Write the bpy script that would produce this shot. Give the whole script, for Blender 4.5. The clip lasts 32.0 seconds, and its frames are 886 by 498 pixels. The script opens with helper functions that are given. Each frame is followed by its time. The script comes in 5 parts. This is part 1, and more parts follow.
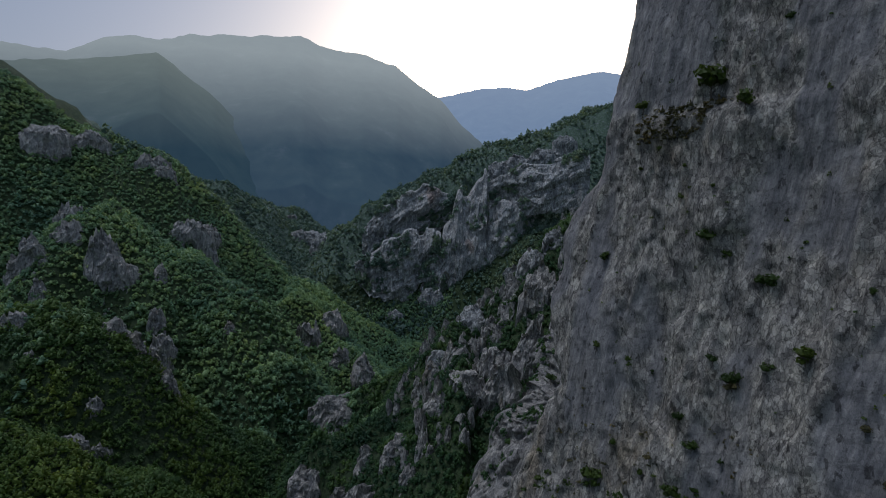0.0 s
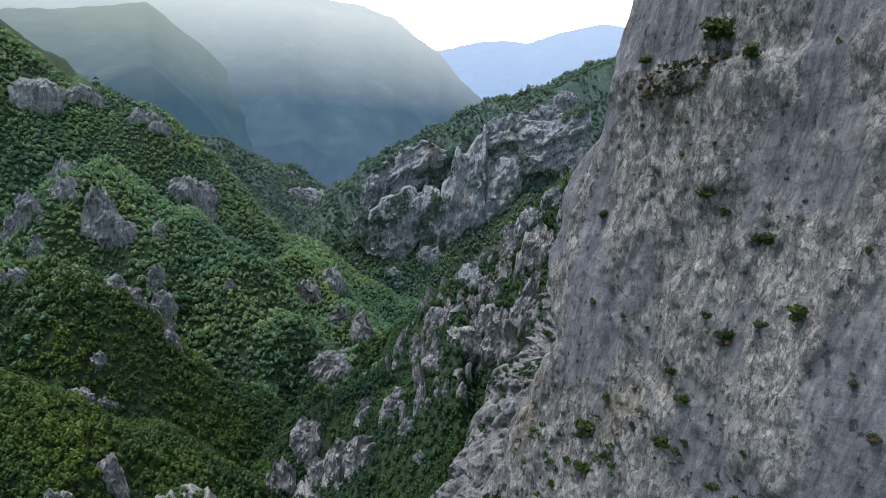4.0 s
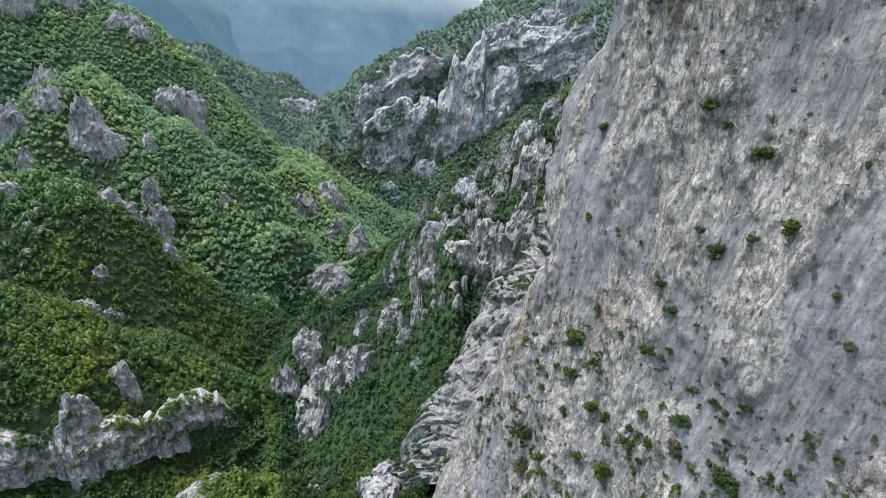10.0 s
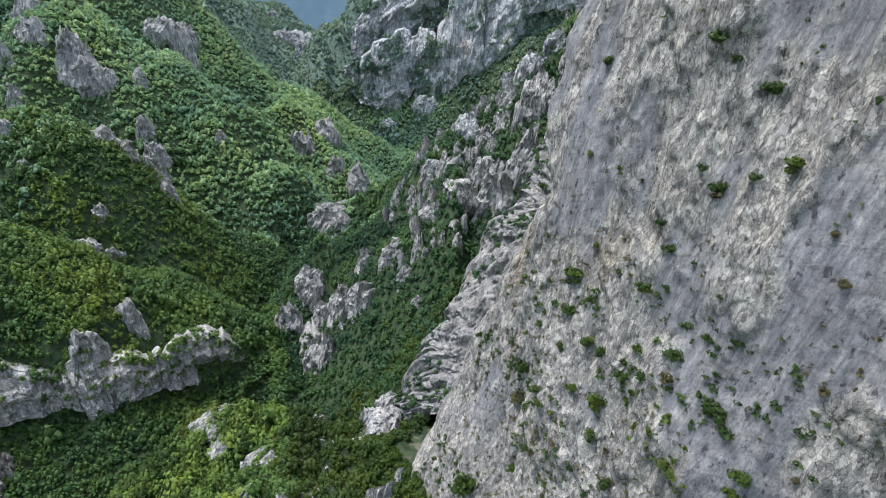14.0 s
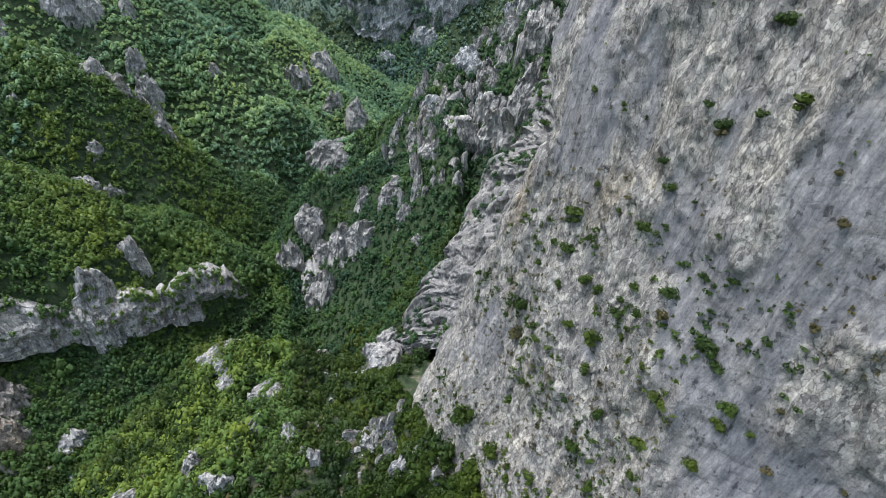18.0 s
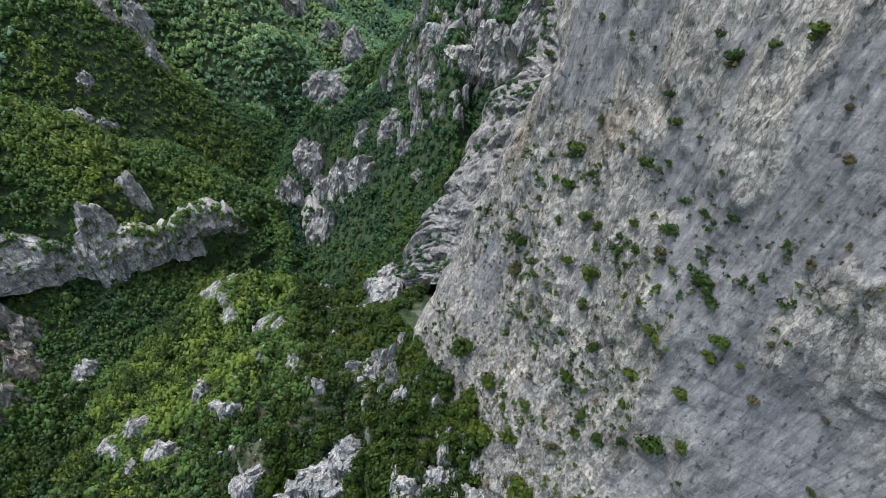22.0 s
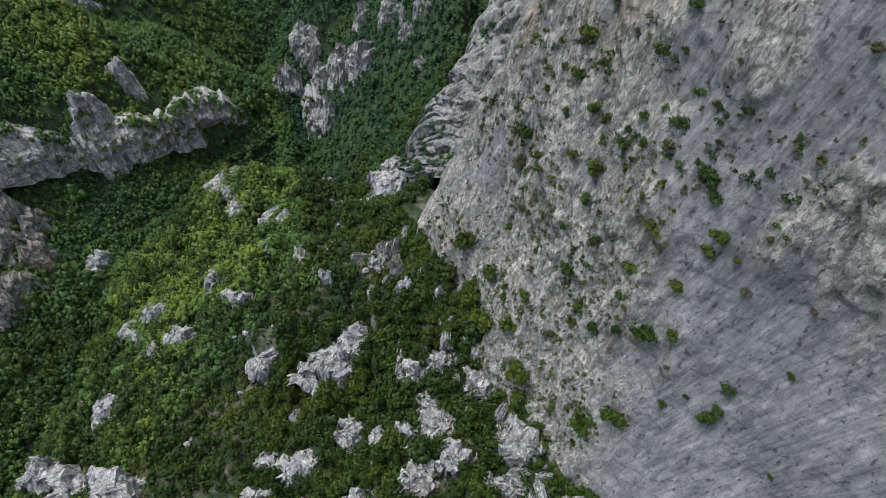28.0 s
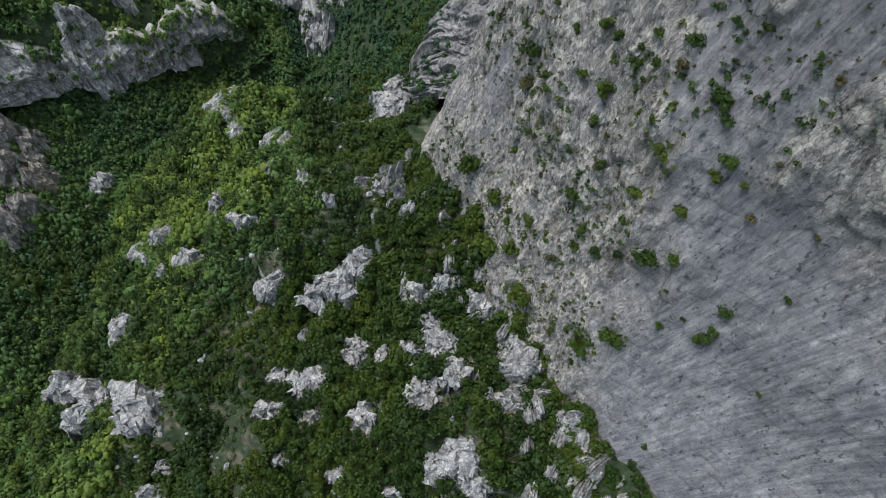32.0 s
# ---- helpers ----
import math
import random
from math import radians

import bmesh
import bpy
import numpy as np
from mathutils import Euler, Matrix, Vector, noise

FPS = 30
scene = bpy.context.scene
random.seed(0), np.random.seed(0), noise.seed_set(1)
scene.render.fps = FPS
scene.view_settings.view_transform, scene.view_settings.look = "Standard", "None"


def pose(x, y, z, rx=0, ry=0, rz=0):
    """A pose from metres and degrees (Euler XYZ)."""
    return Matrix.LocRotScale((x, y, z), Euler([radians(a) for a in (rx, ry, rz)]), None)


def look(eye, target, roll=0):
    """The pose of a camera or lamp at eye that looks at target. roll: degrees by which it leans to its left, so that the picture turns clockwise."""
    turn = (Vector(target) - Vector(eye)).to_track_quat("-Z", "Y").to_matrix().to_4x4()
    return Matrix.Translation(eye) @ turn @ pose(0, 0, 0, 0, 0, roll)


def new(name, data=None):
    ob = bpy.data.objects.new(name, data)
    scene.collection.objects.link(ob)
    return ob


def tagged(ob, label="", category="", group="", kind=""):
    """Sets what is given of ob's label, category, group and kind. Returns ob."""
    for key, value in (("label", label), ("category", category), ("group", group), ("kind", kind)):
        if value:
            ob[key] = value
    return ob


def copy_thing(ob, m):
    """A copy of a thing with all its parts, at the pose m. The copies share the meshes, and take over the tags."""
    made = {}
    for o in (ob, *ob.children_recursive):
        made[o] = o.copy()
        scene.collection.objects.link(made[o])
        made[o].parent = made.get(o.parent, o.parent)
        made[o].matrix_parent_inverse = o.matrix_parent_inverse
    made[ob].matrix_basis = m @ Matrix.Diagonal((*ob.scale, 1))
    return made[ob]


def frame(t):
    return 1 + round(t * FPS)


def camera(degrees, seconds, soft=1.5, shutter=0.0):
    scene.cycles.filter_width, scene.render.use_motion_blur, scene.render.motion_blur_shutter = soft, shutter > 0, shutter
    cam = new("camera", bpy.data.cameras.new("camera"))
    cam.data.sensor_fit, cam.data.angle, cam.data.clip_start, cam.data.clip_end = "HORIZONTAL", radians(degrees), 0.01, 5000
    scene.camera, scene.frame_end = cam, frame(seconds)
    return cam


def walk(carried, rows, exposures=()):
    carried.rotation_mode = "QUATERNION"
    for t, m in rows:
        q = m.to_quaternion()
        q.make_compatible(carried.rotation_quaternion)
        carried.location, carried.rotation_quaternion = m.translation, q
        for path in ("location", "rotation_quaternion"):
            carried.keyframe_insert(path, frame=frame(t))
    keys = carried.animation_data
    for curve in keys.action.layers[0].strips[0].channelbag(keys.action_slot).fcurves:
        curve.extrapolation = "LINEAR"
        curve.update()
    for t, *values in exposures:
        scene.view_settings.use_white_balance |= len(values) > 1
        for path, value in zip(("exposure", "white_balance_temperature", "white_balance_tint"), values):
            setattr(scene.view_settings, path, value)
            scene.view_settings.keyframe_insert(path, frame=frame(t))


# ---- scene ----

# ---- camera: a hovering drone that tilts down; yaw (to the right), pitch and lean in degrees ----
EYE = (0.0, 0.0, 0.0)
cam = camera(79.08, 32.0, soft=0.55)
PATH = [
    (0, 0.00, -5.00, 0.00),
    (1, -0.02, -6.14, -0.16),
    (2, 0.14, -7.27, -0.22),
    (3, 0.19, -8.38, -0.15),
    (4, 0.19, -9.51, -0.19),
    (5, 0.36, -10.76, -0.23),
    (6, 0.39, -12.23, -0.21),
    (7, 0.48, -13.84, -0.30),
    (8, 0.56, -15.43, -0.31),
    (9, 0.57, -17.02, -0.34),
    (10, 0.61, -18.63, -0.37),
    (11, 0.64, -20.25, -0.39),
    (12, 0.65, -21.87, -0.34),
    (13, 0.70, -23.52, -0.28),
    (14, 0.67, -25.17, -0.32),
    (15, 0.58, -26.81, -0.41),
    (16, 0.37, -28.39, -0.47),
    (17, 0.48, -30.05, -0.52),
    (18, 0.73, -31.72, -0.43),
    (19, 0.75, -33.40, -0.38),
    (20, 0.74, -35.08, -0.45),
    (21, 0.76, -36.79, -0.56),
    (22, 0.78, -38.55, -0.61),
    (23, 0.73, -40.35, -0.61),
    (24, 0.72, -42.21, -0.59),
    (25, 0.71, -44.06, -0.68),
    (26, 0.69, -45.96, -0.78),
    (27, 0.62, -47.90, -0.76),
    (28, 0.43, -49.85, -0.67),
    (29, 0.24, -51.84, -0.58),
    (30, 0.08, -53.82, -0.50),
    (31, -0.05, -55.82, -0.47),
    (32, -0.12, -57.94, -0.51),
]
EXPOSURES = [(0.0, -1.3, 5450, 17), (2.0, -0.95, 5500, 17), (3.5, -0.2, 5600, 17), (5.5, 0.6, 5700, 17), (8.0, 0.95, 5800, 17), (12.0, 0.92, 5850, 16), (20.0, 0.72, 5900, 16), (32.0, 0.3, 5900, 15)]
walk(cam, [(t, pose(*EYE, 90 + p, 0, -y) @ pose(0, 0, 0, 0, 0, -r)) for t, y, p, r in PATH], EXPOSURES)

# ---- light: the sun is hidden behind the far mountain, so the gorge lies in soft sky light ----
SUN_AZ, SUN_EL = 8.0, 13.0
world = bpy.data.worlds.new("sky")
scene.world = world
world.use_nodes = True
wn, wl = world.node_tree.nodes, world.node_tree.links
wn.clear()
sky = wn.new("ShaderNodeTexSky")
sky.sky_type, sky.sun_disc = "NISHITA", False
sky.sun_elevation, sky.sun_rotation = radians(SUN_EL), radians(SUN_AZ)
sky.air_density, sky.dust_density, sky.ozone_density = 1.0, 4.0, 1.0
bg = wn.new("ShaderNodeBackground")
bg.inputs["Strength"].default_value = 0.13
wout = wn.new("ShaderNodeOutputWorld")
# thin bright cloud over the whole sky
veil = wn.new("ShaderNodeMix")
veil.data_type, veil.blend_type = "RGBA", "ADD"
veil.inputs[0].default_value = 1.0
veil.inputs[7].default_value = (2.5, 2.68, 2.85, 1)
wl.new(sky.outputs[0], veil.inputs[6])
wl.new(veil.outputs[2], bg.inputs[0])
wl.new(bg.outputs[0], wout.inputs[0])

# added lamp: stands in for the bright sky overhead
lamp = bpy.data.lights.new("overhead_sky", "SUN")
lamp.energy, lamp.angle, lamp.color = 3.2, radians(28), (1.0, 0.96, 0.90)
overhead_sky = new("overhead_sky", lamp)
overhead_sky.matrix_world = look((-30, 8, 90), (0, 0, 0))

# ---- noise and the shape of the land (metres, the drone hovers at the origin, looking along +y) ----
def lattice(ix, iy, iz, seed):
    h = ix.astype(np.uint32) * np.uint32(374761393) + iy.astype(np.uint32) * np.uint32(668265263)
    h += iz.astype(np.uint32) * np.uint32(2246822519) + np.uint32((seed * 3266489917) % 4294967296)
    h = (h ^ (h >> np.uint32(13))) * np.uint32(1274126177)
    h = (h ^ (h >> np.uint32(16))) * np.uint32(2246822519)
    return ((h ^ (h >> np.uint32(15))) & np.uint32(0xFFFFFF)).astype(np.float64) / 16777215.0


def value_noise(x, y, z=0.0, seed=0):
    """Smooth noise from -1 to 1."""
    x, y, z = np.broadcast_arrays(np.asarray(x, float), np.asarray(y, float), np.asarray(z, float))
    fx, fy, fz = np.floor(x), np.floor(y), np.floor(z)
    ix, iy, iz = fx.astype(np.int64), fy.astype(np.int64), fz.astype(np.int64)
    dx, dy, dz = x - fx, y - fy, z - fz
    sx, sy, sz = (d * d * d * (d * (d * 6 - 15) + 10) for d in (dx, dy, dz))
    total = 0.0
    for a in (0, 1):
        for b in (0, 1):
            for c in (0, 1):
                wgt = (sx if a else 1 - sx) * (sy if b else 1 - sy) * (sz if c else 1 - sz)
                total = total + wgt * lattice(ix + a, iy + b, iz + c, seed)
    return total * 2 - 1


def fbm(x, y, z=0.0, octaves=4, seed=0, gain=0.5):
    total, amp = 0.0, 1.0
    for k in range(octaves):
        total = total + amp * value_noise(np.asarray(x) * 2.03 ** k, np.asarray(y) * 2.03 ** k, np.asarray(z) * 2.03 ** k, seed + 17 * k)
        amp *= gain
    return total


def ridged(x, y, z=0.0, octaves=4, seed=0, gain=0.5):
    total, amp = 0.0, 1.0
    for k in range(octaves):
        total = total + amp * (1 - 2 * np.abs(value_noise(np.asarray(x) * 2.03 ** k, np.asarray(y) * 2.03 ** k, np.asarray(z) * 2.03 ** k, seed + 31 * k)))
        amp *= gain
    return total


def blocks(x, y, w, h, seed):
    """Broken rock: every block of about w by h has a random step out of the face, from -1 to 1; and its tilt."""
    gx, gy = x / w, y / h
    ix, iy = np.floor(gx).astype(np.int64), np.floor(gy).astype(np.int64)
    total, val = np.full(np.shape(x), 1e-12), np.zeros(np.shape(x))
    for a in (-1, 0, 1):
        for b in (-1, 0, 1):
            jx, jy = ix + a, iy + b
            px, py = jx + lattice(jx, jy, jx * 0, seed), jy + lattice(jx, jy, jx * 0, seed + 1)
            d = (gx - px) ** 2 + (gy - py) ** 2
            step = 2 * lattice(jx, jy, jx * 0, seed + 2) - 1 + 0.8 * (lattice(jx, jy, jx * 0, seed + 3) - 0.5) * (gx - px) + 1.2 * (lattice(jx, jy, jx * 0, seed + 4) - 0.5) * (gy - py)
            near = np.exp(-26 * d)
            total, val = total + near, val + near * step
    return val / total


def smooth(a, b, x):
    t = np.clip((x - a) / (b - a), 0, 1)
    return t * t * (3 - 2 * t)


def polar(az, el, r):
    """A place from its bearing and rise in degrees, seen from the drone, and its distance over the ground."""
    a = radians(az)
    return (r * math.sin(a), r * math.cos(a), r * math.tan(radians(el)))


# crests: bearing, rise, distance; then the steepness of the near and the far flank
CRESTS = {
    "slope_left": ([(-75, 15, 1100), (-55, 13.5, 1000), (-44, 13, 920), (-38.8, 11.0, 880), (-34.2, 7.2, 840), (-30, 5.2, 810), (-26, 0.4, 790), (-21.5, -4.3, 775), (-16.3, -7.3, 765), (-9.6, -12.2, 755), (-4.8, -14.3, 750), (-3, -17.6, 745)], 1.1, 0.9),
    "spur_left": ([(-31, 0.5, 660), (-27.5, -3.0, 630), (-22.5, -7.2, 590), (-21.4, -9.9, 570), (-18.2, -14.5, 530), (-15.8, -19.3, 500)], 1.15, 1.5),
    "knoll_left": ([(-16, -9.5, 680), (-12, -14.8, 620), (-9, -17.5, 590)], 0.7, 0.6),
    "ridge_middle": ([(-75, -1, 620), (-55, -4, 500), (-44, -7.2, 450), (-38.9, -8.3, 440), (-36.7, -8.6, 432), (-34.5, -9.8, 432), (-31.7, -13.1, 435), (-29.4, -15.5, 438), (-27.3, -18.0, 440), (-24, -20.1, 440), (-21.5, -22.6, 432)], 1.25, 1.5),
    "hill_near": ([(-80, -11, 450), (-60, -13.5, 372), (-48, -15, 345), (-42, -16.9, 342), (-40, -19.2, 340), (-35.6, -21.2, 342), (-32.4, -23.0, 342), (-29.3, -25.5, 341), (-25.9, -27.6, 338), (-23.6, -31.2, 328)], 0.7, 1.6),
    "slope_right": ([(30, 12, 330), (16, -1, 345), (12, -6.2, 352), (10.4, -7.8, 362), (8.5, -11.6, 380), (5.2, -12.4, 400), (1.6, -14.5, 418), (-0.9, -16.4, 430), (-3.5, -19, 440), (-8, -20.5, 460), (-11.1, -20.8, 470), (-14, -25, 440)], 1.0, 0.8),
    "rib_right": ([(12, -17, 230), (8.5, -26, 222), (4.5, -34, 208), (0.5, -41, 192)], 1.2, 1.3),
    "knob_gully": ([(-9.0, -25.5, 372), (-13, -29.5, 352), (-17.5, -28.6, 342), (-19.5, -34, 325)], 1.3, 1.0),
    "mid_spur": ([(32, 15, 1150), (22, 11.5, 1120), (17.4, 10, 1100), (11.9, 8.6, 1080), (8.1, 7.3, 1060), (4.7, 5.8, 1040), (0.7, 4.1, 1020), (-3.4, 2.4, 1005), (-5.2, 1.0, 995), (-7, -1.5, 985), (-8.2, -4, 970)], 0.95, 0.8),
    "mid_foot": ([(9, -4, 860), (4, -8, 850), (0.2, -12.8, 830), (-2, -14.4, 815)], 0.8, 0.5),
    "far_knoll": ([(-26, 3.5, 1260), (-19.5, 0.9, 1250), (-15.7, -2.8, 1230), (-11.9, -4.1, 1215), (-10.3, -6.2, 1200)], 0.6, 0.6),
}
# the outline of the spur under the drone (x, y), and the plane of its top
SPUR = [(30, 165), (-9, 160), (-34, 171), (-66, 180), (-102, 193), (-125, 186), (-158, 160), (-157, 134), (-156, 98), (-175, 54), (-182, 30), (-200, -70), (-150, -220), (120, -220), (160, -60), (90, 90)]
WALL_N = (-0.878, -0.479)
WALL_U = (0.479, -0.878)


def wall_ahead(x, y):
    """Metres out from the foot of the rock wall."""
    return 52.7 + WALL_N[0] * x + WALL_N[1] * y


def segment_gap(x, y, p, q):
    dx, dy = q[0] - p[0], q[1] - p[1]
    t = np.clip(((x - p[0]) * dx + (y - p[1]) * dy) / (dx * dx + dy * dy), 0, 1)
    return np.hypot(x - p[0] - t * dx, y - p[1] - t * dy), t


# a cliff in the near flank: how far below the crest it breaks off, its drop, and the bearings between which it runs
CLIFFS = {
    "hill_near": (66, 27, -80, -20, 9), "mid_spur": (60, 42, -12, 40), "mid_foot": (8, 40, -4, 6), "slope_right": (16, 26, 2, 14), "far_knoll": (22, 34, -18, -9),
}


def crest_height(x, y, rows, near, far, cliff=None):
    pts = [polar(*row) for row in rows]
    r, out = np.hypot(x, y), np.full(np.shape(x), -1e9)
    if cliff:
        brow, drop, az0, az1, *run = cliff
        az = np.degrees(np.arctan2(x, y))
        size = np.clip(rows[len(rows) // 2][2] / 340, 1, 2.4)
        run = run[0] if run else 7 * size
        wave = brow + (0 if size < 1.05 else 9) * size * fbm(x / (30 * size), y / (30 * size), 0, 3, 33)
        span = smooth(az0, az0 + 2, az) * smooth(az1, az1 - 2, az)
    for p, q in zip(pts, pts[1:]):
        d, t = segment_gap(x, y, p, q)
        rc = np.hypot(p[0] + t * (q[0] - p[0]), p[1] + t * (q[1] - p[1]))
        ahead = smooth(-0.05, 0.05, (rc - r) / rc)
        fall, turn = far + (near - far) * ahead, 0.075 * rc
        # rounded crests: gentle at the top, steeper below
        bend = np.sqrt(d * d + 36) - 6
        z = p[2] + t * (q[2] - p[2]) - fall * (0.42 * bend + 0.8 * (np.sqrt((d - turn) ** 2 + 90) + d - turn - np.sqrt(turn ** 2 + 90) + turn) / 2)
        if cliff:
            z = z - ahead * span * drop * (smooth(0, run, d - wave) - 0.15 * smooth(25 * size, 110 * size, d - wave))
        out = np.maximum(out, z)
    return out


def spur_height(x, y):
    inside = np.zeros(np.shape(x), bool)
    gap = np.full(np.shape(x), 1e9)
    for p, q in zip(SPUR, SPUR[1:] + SPUR[:1]):
        gap = np.minimum(gap, segment_gap(x, y, p, q)[0])
        cross = ((p[1] > y) != (q[1] > y)) & (x < (q[0] - p[0]) * (y - p[1]) / (q[1] - p[1] + 1e-12) + p[0])
        inside ^= cross
    w = wall_ahead(x, y)
    top = -150 - 0.45 * np.maximum(w, 0) + 7 * fbm(x / 38, y / 38, 0, 3, 5) + 3.5 * ridged(x / 16, y / 16, 0, 2, 9)
    return np.where(inside, top - 10 * np.exp(-gap / 9), top - 10 - 2.0 * gap)


def valley_floor(x, y):
    r = np.hypot(x, y)
    return np.interp(r, [0, 180, 250, 330, 600, 850, 1000, 1250, 1600, 2200, 4800], [-275, -262, -240, -238, -252, -238, -195, -125, -70, -20, 40])


def land(x, y):
    """The height of the ground."""
    x, y = np.asarray(x, float), np.asarray(y, float)
    r = np.hypot(x, y)
    parts = [valley_floor(x, y), spur_height(x, y)] + [crest_height(x, y, *spec, CLIFFS.get(key)) for key, spec in CRESTS.items()]
    top = np.max(parts, axis=0)
    k = np.clip(r * 0.008, 2, 9)
    total = np.zeros(np.shape(x))
    for p in parts:
        total = total + np.exp(np.maximum((p - top) / k, -40))
    z = top + k * np.log(total) * 0.6
    size = np.clip(r / 450, 0.0, 3.0)
    rough = smooth(120, 330, r)
    left = smooth(1, -6, np.degrees(np.arctan2(x, y)))
    falls_right = ridged(0.7 * (x + y) / 75, 0.7 * (x - y) / 280, 0, 3, 25)
    falls_left = ridged(0.7 * (x - y) / 75, 0.7 * (x + y) / 280, 0, 3, 25)
    gully = left * falls_right + (1 - left) * falls_left - 0.75
    z = z + 11.0 * rough * np.clip(r / 450, 0, 1.0) * gully
    z = z + 0.6 * rough * size * (4.0 * (ridged(x / 85, y / 85, 0, 3, 21) - 0.7) + 1.6 * fbm(x / 28, y / 28, 0, 2, 3)) - rough * 2.0 + 0.9 * rough * ridged(x / 11, y / 11, 0, 2, 29)
    return z


# the ground tabled by bearing and distance, to set many trees on it quickly
TABLE_AZ = np.arange(-112, 100, 0.3)
TABLE_R = 10 * 1.0135 ** np.arange(0, 376)
_a, _r = np.meshgrid(np.radians(TABLE_AZ), TABLE_R)
TABLE_Z = land(_r * np.sin(_a), _r * np.cos(_a))


def ground_at(x, y):
    """The height of the ground, read from the table."""
    x, y = np.asarray(x, float), np.asarray(y, float)
    i = np.clip(np.log(np.maximum(np.hypot(x, y), 10.1) / 10) / math.log(1.0135), 0, len(TABLE_R) - 1.001)
    j = np.clip((np.degrees(np.arctan2(x, y)) + 112) / 0.3, 0, len(TABLE_AZ) - 1.001)
    i0, j0 = i.astype(int), j.astype(int)
    fi, fj = i - i0, j - j0
    z = TABLE_Z
    return (z[i0, j0] * (1 - fj) + z[i0, j0 + 1] * fj) * (1 - fi) + (z[i0 + 1, j0] * (1 - fj) + z[i0 + 1, j0 + 1] * fj) * fi


# ---- mesh helpers ----
def mesh_from(name, verts, faces, materials, slots=None, smooth_shade=True):
    me = bpy.data.meshes.new(name)
    verts, faces = np.asarray(verts, np.float32), np.asarray(faces, np.int32)
    n, sides = faces.shape
    me.vertices.add(len(verts))
    me.vertices.foreach_set("co", verts.ravel())
    me.loops.add(n * sides)
    me.loops.foreach_set("vertex_index", faces.ravel())
    me.polygons.add(n)
    me.polygons.foreach_set("loop_start", np.arange(0, n * sides, sides, dtype=np.int32))
    if slots is not None:
        me.polygons.foreach_set("material_index", np.asarray(slots, np.int32))
    me.polygons.foreach_set("use_smooth", np.full(n, smooth_shade))
    for m in materials:
        me.materials.append(m)
    me.update(calc_edges=True)
    return me


def grid_faces(rows, cols, wrap=False):
    i, j = np.meshgrid(np.arange(rows - 1), np.arange(cols if wrap else cols - 1), indexing="ij")
    k = (j + 1) % cols
    a = i * cols + j
    return np.stack([a, i * cols + k, (i + 1) * cols + k, (i + 1) * cols + j], -1).reshape(-1, 4)


def part(name, me, parent, label=""):
    ob = new(name, me)
    ob.parent = parent
    return tagged(ob, label)


# ---- materials ----
def node_material(name):
    m = bpy.data.materials.new(name)
    m.use_nodes = True
    nt = m.node_tree
    nt.nodes.clear()
    out = nt.nodes.new("ShaderNodeOutputMaterial")
    shader = nt.nodes.new("ShaderNodeBsdfPrincipled")
    nt.links.new(shader.outputs[0], out.inputs[0])
    return m, nt, shader


def tex_noise(nt, coords, scale, detail=6, rough=0.6, stretch=(1, 1, 1)):
    mp = nt.nodes.new("ShaderNodeMapping")
    mp.inputs["Scale"].default_value = stretch
    nt.links.new(coords, mp.inputs[0])
    n = nt.nodes.new("ShaderNodeTexNoise")
    n.inputs["Scale"].default_value, n.inputs["Detail"].default_value, n.inputs["Roughness"].default_value = scale, detail, rough
    nt.links.new(mp.outputs[0], n.inputs["Vector"])
    return n.outputs["Fac"]


def ramp(nt, value, stops):
    r = nt.nodes.new("ShaderNodeValToRGB")
    nt.links.new(value, r.inputs[0])
    els = r.color_ramp.elements
    while len(els) < len(stops):
        els.new(0.5)
    for e, (p, c) in zip(els, stops):
        e.position, e.color = p, (*c, 1) if len(c) == 3 else c
    return r.outputs[0]


def blend(nt, fac, a, b, mode="MIX"):
    mx = nt.nodes.new("ShaderNodeMix")
    mx.data_type, mx.blend_type = "RGBA", mode
    for socket, v in ((mx.inputs[0], fac), (mx.inputs[6], a), (mx.inputs[7], b)):
        if isinstance(v, bpy.types.NodeSocket):
            nt.links.new(v, socket)
        elif isinstance(v, tuple):
            socket.default_value = (*v, 1)
        else:
            socket.default_value = v
    return mx.outputs[2]


def position(nt):
    return nt.nodes.new("ShaderNodeNewGeometry").outputs["Position"]


def bumped(nt, shader, value, strength, distance):
    b = nt.nodes.new("ShaderNodeBump")
    b.inputs["Strength"].default_value, b.inputs["Distance"].default_value = strength, distance
    nt.links.new(value, b.inputs["Height"])
    nt.links.new(b.outputs[0], shader.inputs["Normal"])


def cracks(nt, coords, scale, stretch, turn, width, detail=3):
    """Wandering dark lines: 0 in the crack, 1 beside it."""
    mp = nt.nodes.new("ShaderNodeMapping")
    mp.inputs["Scale"].default_value = stretch
    mp.inputs["Rotation"].default_value = turn
    nt.links.new(coords, mp.inputs[0])
    n = nt.nodes.new("ShaderNodeTexNoise")
    n.inputs["Scale"].default_value, n.inputs["Detail"].default_value, n.inputs["Roughness"].default_value = scale, detail, 0.55
    nt.links.new(mp.outputs[0], n.inputs["Vector"])
    off = nt.nodes.new("ShaderNodeMath")
    off.operation = "SUBTRACT"
    nt.links.new(n.outputs["Fac"], off.inputs[0])
    off.inputs[1].default_value = 0.5
    size = nt.nodes.new("ShaderNodeMath")
    size.operation = "ABSOLUTE"
    nt.links.new(off.outputs[0], size.inputs[0])
    return ramp(nt, size.outputs[0], [(0.0, (0, 0, 0)), (width, (1, 1, 1))])


